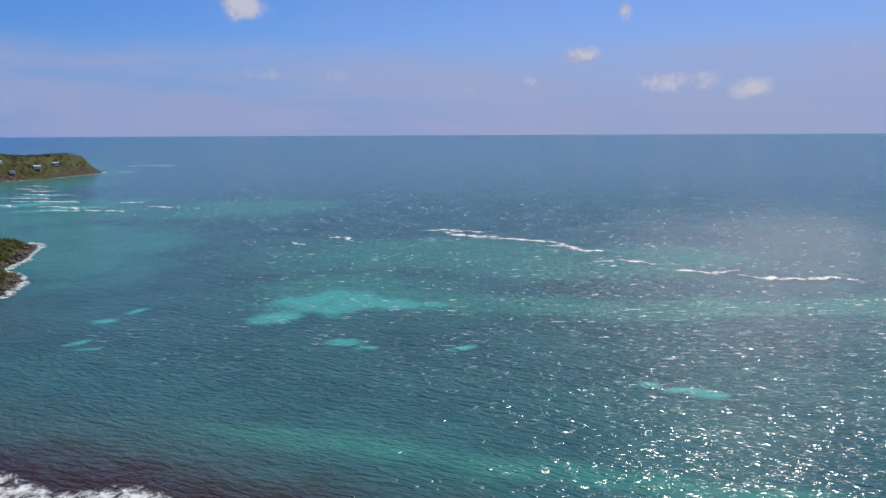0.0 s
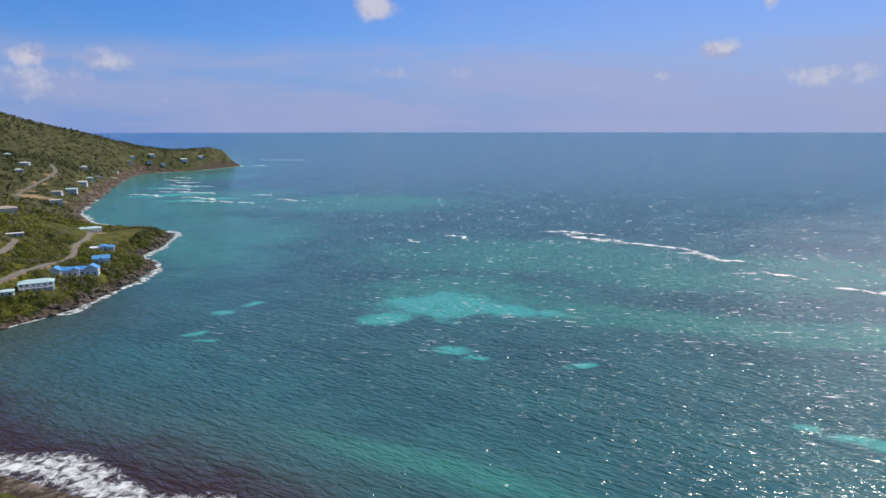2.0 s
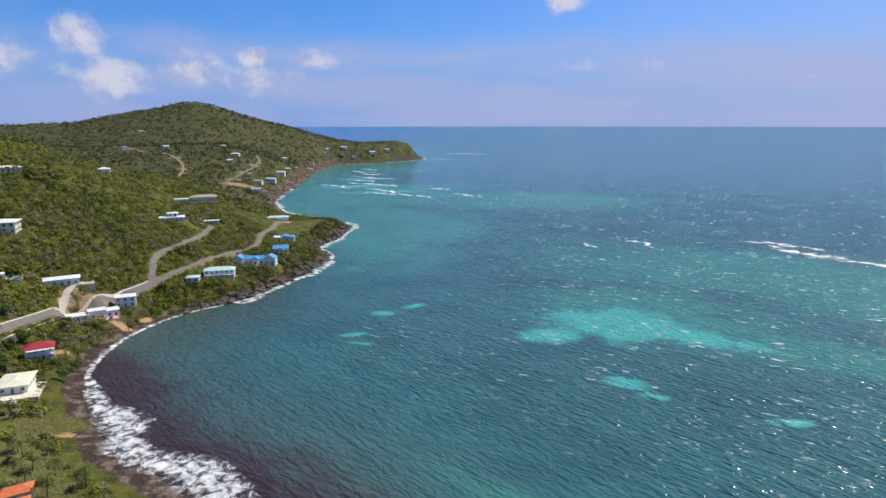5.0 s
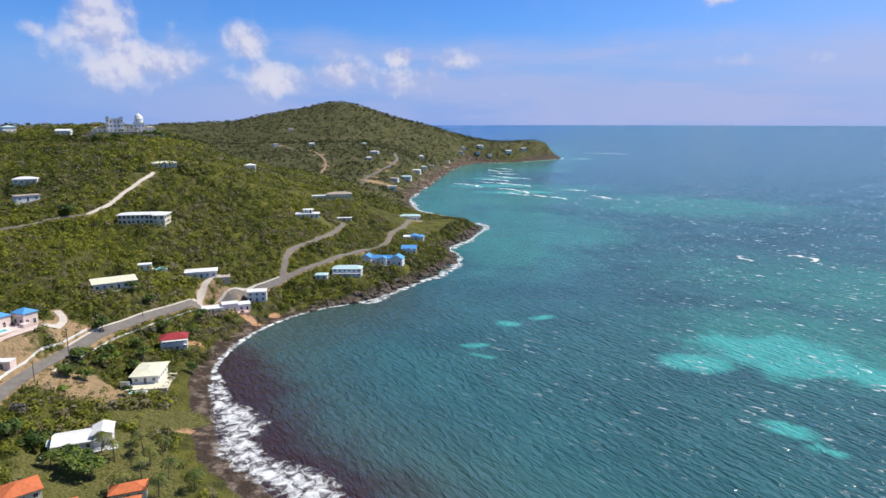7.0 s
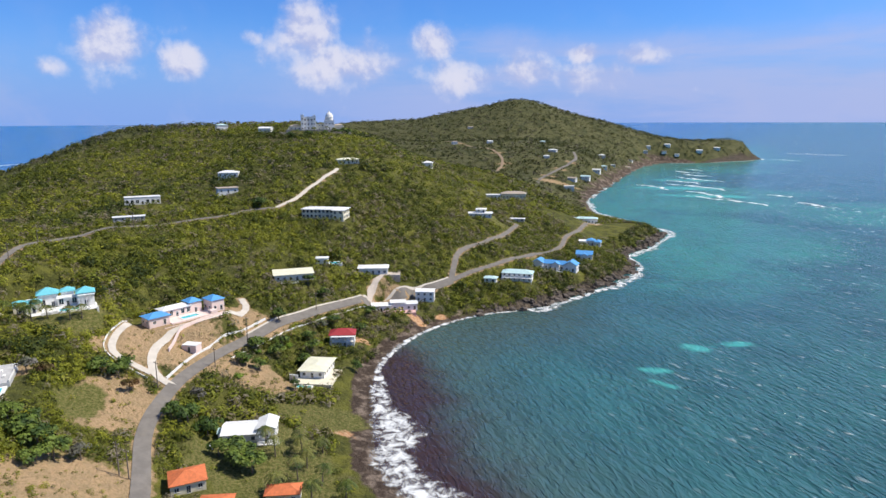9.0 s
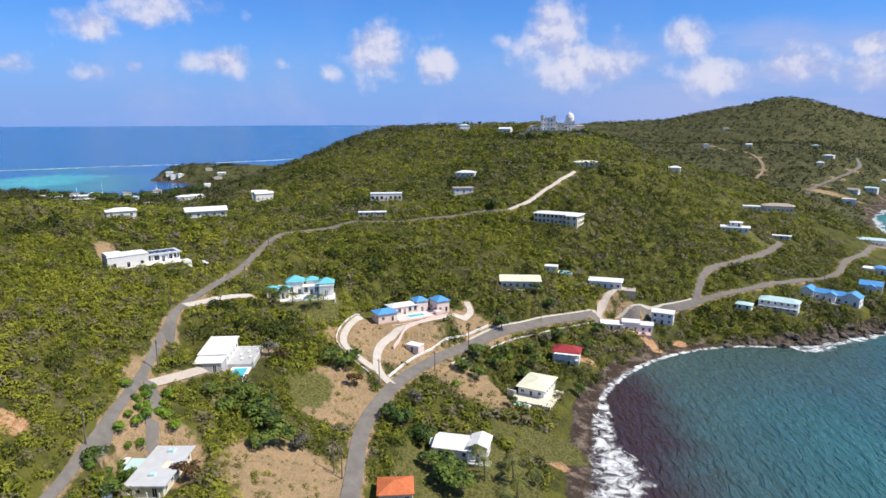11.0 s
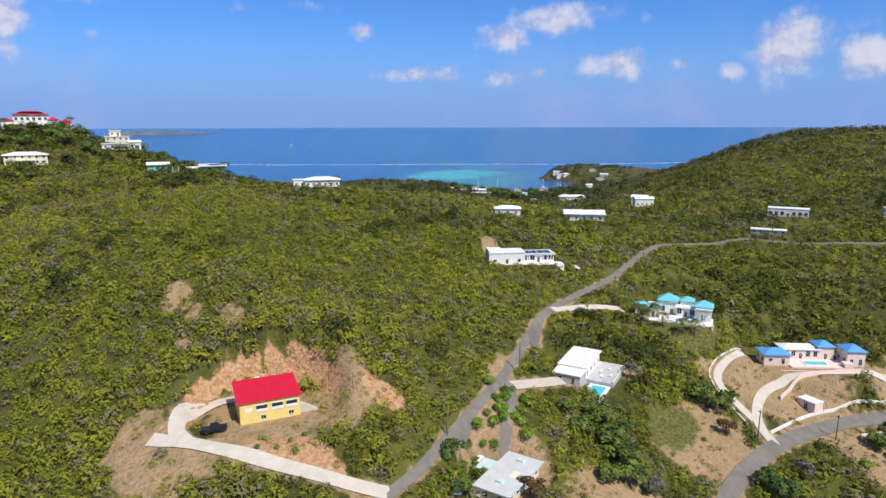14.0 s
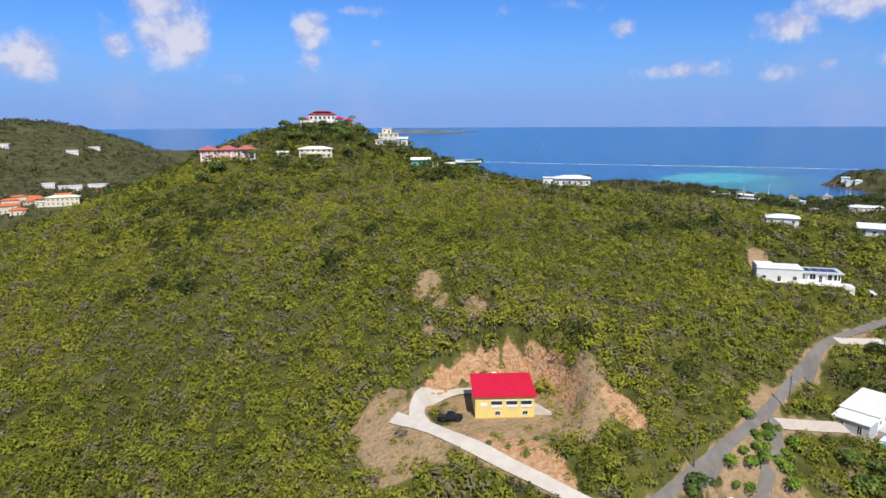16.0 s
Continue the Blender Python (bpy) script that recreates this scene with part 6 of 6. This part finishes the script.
for q in ((-216, 152, 6), (-208, 152, 6.5), (-206, 160, 6), (-193, 153, 7), (-187, 158, 6.5), (-198, 158, 6), (-181, 152, 7), (-190, 146, 6), (-204, 166, 5), (-176, 160, 6), (-212, 162, 5.5), (-300, 96, 6), (-302, 94, 6.5), (-306, 92, 6), (-312, 98, 5), (-301, 101, 5), (-298, 108, 5), (-299, 112, 5), (-288, 75, 6), (-310, 88, 6), (-370, -252, 7), (-360, -262, 8), (-335, -262, 6), (-380, -170, 6), (-985, -120, 10), (-975, -95, 10), (-950, -140, 9), (-1000, -105, 9), (-617, 352, 8), (-612, 362, 9), (-618, 384, 8), (-622, 336, 8), (-628, 402, 7), (-614, 371, 8), (-378, -62, 6)):
    palm(*q)

# ---------------------------------------------------------------- shore rocks
rr = random.Random(3)
ROCKS = []
for k in range(5):
    bm = bmesh.new()
    bmesh.ops.create_icosphere(bm, subdivisions=2, radius=1)
    for v in bm.verts:
        v.co *= 1 + 0.45 * noise.noise(v.co * 1.3 + Vector((k * 9, 0, 0))) + 0.2 * noise.noise(v.co * 3.1 + Vector((0, k * 7, 0)))
        v.co.z *= 0.7
    me = bpy.data.meshes.new("shore_rock")
    bm.to_mesh(me)
    bm.free()
    me.materials.append(ROCK)
    ROCKS.append(me)
rocky_line = curve_points([(-296, 300), (-289, 332), (-290, 367), (-297, 410), (-317, 463), (-350, 492), (-365, 546), (-394, 602)], 1.0)
for i in range(190):
    q = rocky_line[rr.randrange(len(rocky_line))]
    x, y = q[0] - rr.uniform(-2.5, 7), q[1] + rr.uniform(-3, 3)
    s = rr.uniform(0.6, 2.6)
    o = new("shore_rock", ROCKS[i % 5])
    o.matrix_world = pose(x, y, max(gz(x, y), -0.2) + s * 0.15, rr.uniform(-20, 20), rr.uniform(-20, 20), rr.uniform(0, 360)) @ Matrix.Diagonal((s * 1.3, s, s, 1))
    tagged(o, "dark wet rock at the foot of the cliff", "rock", "shore rocks")
for i in range(70):
    q = coast_line[36 + rr.randrange(52)]
    x, y = q[0] - rr.uniform(-1, 4), q[1] - rr.uniform(1.0, 6)
    s = rr.uniform(0.25, 0.8)
    o = new("shore_rock", ROCKS[i % 5])
    o.matrix_world = pose(x, y, gz(x, y) + s * 0.1, 0, 0, rr.uniform(0, 360)) @ Matrix.Diagonal((s * 1.3, s, s, 1))
    tagged(o, "small dark rock on the beach", "rock", "beach rocks")

# ---------------------------------------------------------------- scrub


def clear_of_houses(x, y):
    ok = np.ones(len(x), bool)
    for (cx, cy, r, z), s in zip(PADS, SITES.values()):
        t = radians(s[2])
        u, v = (x - s[0]) * math.cos(t) + (y - s[1]) * math.sin(t), -(x - s[0]) * math.sin(t) + (y - s[1]) * math.cos(t)
        front = 40 if s[5] >= 30 else 9 if s[5] > 11 else 5
        ok &= ~((np.abs(u) < s[3] / 2 + 3) & (v > -front * 0.5) & (v < s[4] + 2.5))
    ok &= np.hypot(x + 171, y - 8) > 6
    for a, b in SCATTER + [q[:2] for q in VALLEY]:
        ok &= np.hypot(x - a, y - b) > 10
    return ok


def scrub(name, x0, x1, y0, y1, gap, rlo, rhi, count, size, seed, outside=None, sparse=0.16, mat=None, stand=None, tone=0.5, coast=None):
    rs = np.random.default_rng(seed)
    n = int((x1 - x0) * (y1 - y0) / gap ** 2)
    x, y = rs.uniform(x0, x1, n), rs.uniform(y0, y1, n)
    d = inland(x, y)
    ok = d > np.where(y > 285, 8.5, 13) if coast is None else (d > coast[0]) & (d < coast[1])
    if outside:
        ok &= ~((x > outside[0]) & (x < outside[1]) & (y > outside[2]) & (y < outside[3]))
    x, y = x[ok], y[ok]
    bare = np.maximum(np.maximum(blot(x, y, EARTH), np.maximum(blot(x, y, RED), cut_bank(x, y))), blot(x, y, GRASS))
    ok = clear_of_houses(x, y) & ((bare < 0.5) | (rs.uniform(0, 1, len(x)) < sparse * np.where(blot(x, y, GRASS) > 0.5, 0.4, 2.4)))
    if stand is not None:
        ok &= (wobble(x + stand, y - stand, 31) + 0.7 * wobble(x, y + stand, 13) > 0.55) & (bare < 0.3)
    x, y, bare = x[ok], y[ok], bare[ok]
    g = way_gap(x, y)
    ok = g > 1.6
    x, y, bare = x[ok], y[ok], bare[ok]
    r = (rlo * 0.85 + (rhi * 1.3 - rlo * 0.85) * rs.uniform(0, 1, len(x)) ** 1.7) * (0.95 + 0.2 * (wobble(x, y, 17) > 0)) * np.where(bare > 0.5, 0.45, 1)
    r = np.minimum(r, np.maximum(way_gap(x, y) * 0.8, 0.5))
    c = np.column_stack([x, y, ground(x, y) + r * 0.28])
    v, f = leaf_cloud(c, r, 0.95, int(count * 1.55), size * 1.04, rs, 3)
    per = int(count * 1.55)
    kind = tone + 0.14 * rs.normal(size=len(x)) + 0.13 * wobble(x, y, 38) + 0.08 * wobble(x + 90, y, 12)
    kind = np.clip(kind, 0.02, 0.74)
    dry = rs.uniform(0, 1, len(x)) < 0.19 + 0.15 * wobble(x + 200, y - 70, 27)
    kind = np.where(dry & (bare < 0.5) & (tone > 0.2), rs.uniform(0.82, 1.0, len(x)), kind) if tone < 0.8 else rs.uniform(0.82, 0.96, len(x))
    ob = mesh_object(name, v, f, mat or LEAF, False)
    values(ob, "tone", np.repeat(kind, per * 3))
    words = {"thicket": "dark leafy thicket among the hillside scrub", "dry_thicket": "grey leafless twigs among the hillside scrub", "scrub": "dense dry-green scrub covering the hillside"}
    return tagged(ob, words[name], "scrub", kind="stuff")


scrub("scrub", -330, -95, -235, 125, 1.85, 1.0, 1.8, 29, 0.24, 1, tone=0.59)
scrub("scrub", -440, -200, 60, 480, 2.25, 1.2, 2.0, 19, 0.29, 2, outside=(-330, -95, -235, 125), tone=0.42)
scrub("scrub", -200, -100, 125, 175, 3.2, 1.0, 1.8, 26, 0.27, 3, tone=0.42)
scrub("scrub", -480, -330, -330, 60, 3.2, 1.4, 2.3, 24, 0.28, 4, tone=0.42)
scrub("scrub", -330, -60, -420, -235, 3.6, 1.4, 2.4, 20, 0.32, 5, tone=0.42)
scrub("scrub", -760, -440, 60, 660, 3.6, 1.4, 2.3, 11, 0.37, 6, tone=0.40)
scrub("scrub", -1200, -480, -420, 330, 7.0, 1.9, 3.2, 11, 0.38, 7, outside=(-760, -440, 60, 660), mat=LEAF_FAR, tone=0.5)
scrub("scrub", -1650, -560, 600, 2000, 9.5, 2.0, 3.4, 9, 0.42, 8, mat=LEAF_FAR, tone=0.4)
scrub("scrub", -640, -480, -420, 60, 4.6, 1.6, 2.6, 16, 0.33, 11, tone=0.4)
scrub("scrub", -330, 60, -640, -420, 8.5, 1.6, 3.0, 14, 0.36, 12, mat=LEAF_FAR, tone=0.5)
scrub("thicket", -330, -95, -235, 110, 5.0, 1.7, 2.8, 60, 0.19, 21, stand=20, tone=0.14)
scrub("thicket", -440, -200, 110, 480, 6.0, 1.8, 3.0, 44, 0.21, 22, stand=65, tone=0.14)
scrub("thicket", -640, -330, -330, 60, 8.0, 2.0, 3.4, 32, 0.24, 23, stand=110, tone=0.12)
scrub("thicket", -760, -440, 60, 660, 9.0, 2.0, 3.4, 26, 0.26, 24, stand=150, tone=0.14)
scrub("thicket", -330, -60, -420, -235, 8.0, 2.0, 3.4, 34, 0.23, 25, stand=210, tone=0.12)
scrub("dry_thicket", -330, -95, -235, 110, 5.2, 1.2, 2.0, 46, 0.17, 26, stand=260, tone=0.9)
scrub("dry_thicket", -440, -200, 110, 480, 7.5, 1.3, 2.2, 36, 0.19, 27, stand=300, tone=0.9)
scrub("scrub", -700, 200, -1650, -640, 10.0, 2.0, 3.6, 8, 0.42, 9, mat=LEAF_FAR, tone=0.45)
scrub("thicket", -480, -268, 205, 640, 2.7, 1.2, 2.2, 34, 0.24, 31, tone=0.30, coast=(4.5, 24))
scrub("thicket", -1080, -860, -240, 60, 11.0, 2.6, 4.4, 24, 0.28, 32, mat=LEAF_FAR, tone=0.12)
scrub("thicket", -1420, -1190, -150, 40, 11.0, 2.0, 3.6, 20, 0.30, 33, mat=LEAF_FAR, tone=0.15)
scrub("thicket", -668, -596, 318, 418, 5.0, 1.8, 3.0, 24, 0.28, 34, tone=0.10)
scrub("thicket", -300, -190, -250, -150, 5.5, 1.6, 2.9, 34, 0.23, 35, tone=0.10)
scrub("thicket", -410, -300, -290, -120, 5.5, 1.7, 3.0, 30, 0.24, 36, tone=0.10)
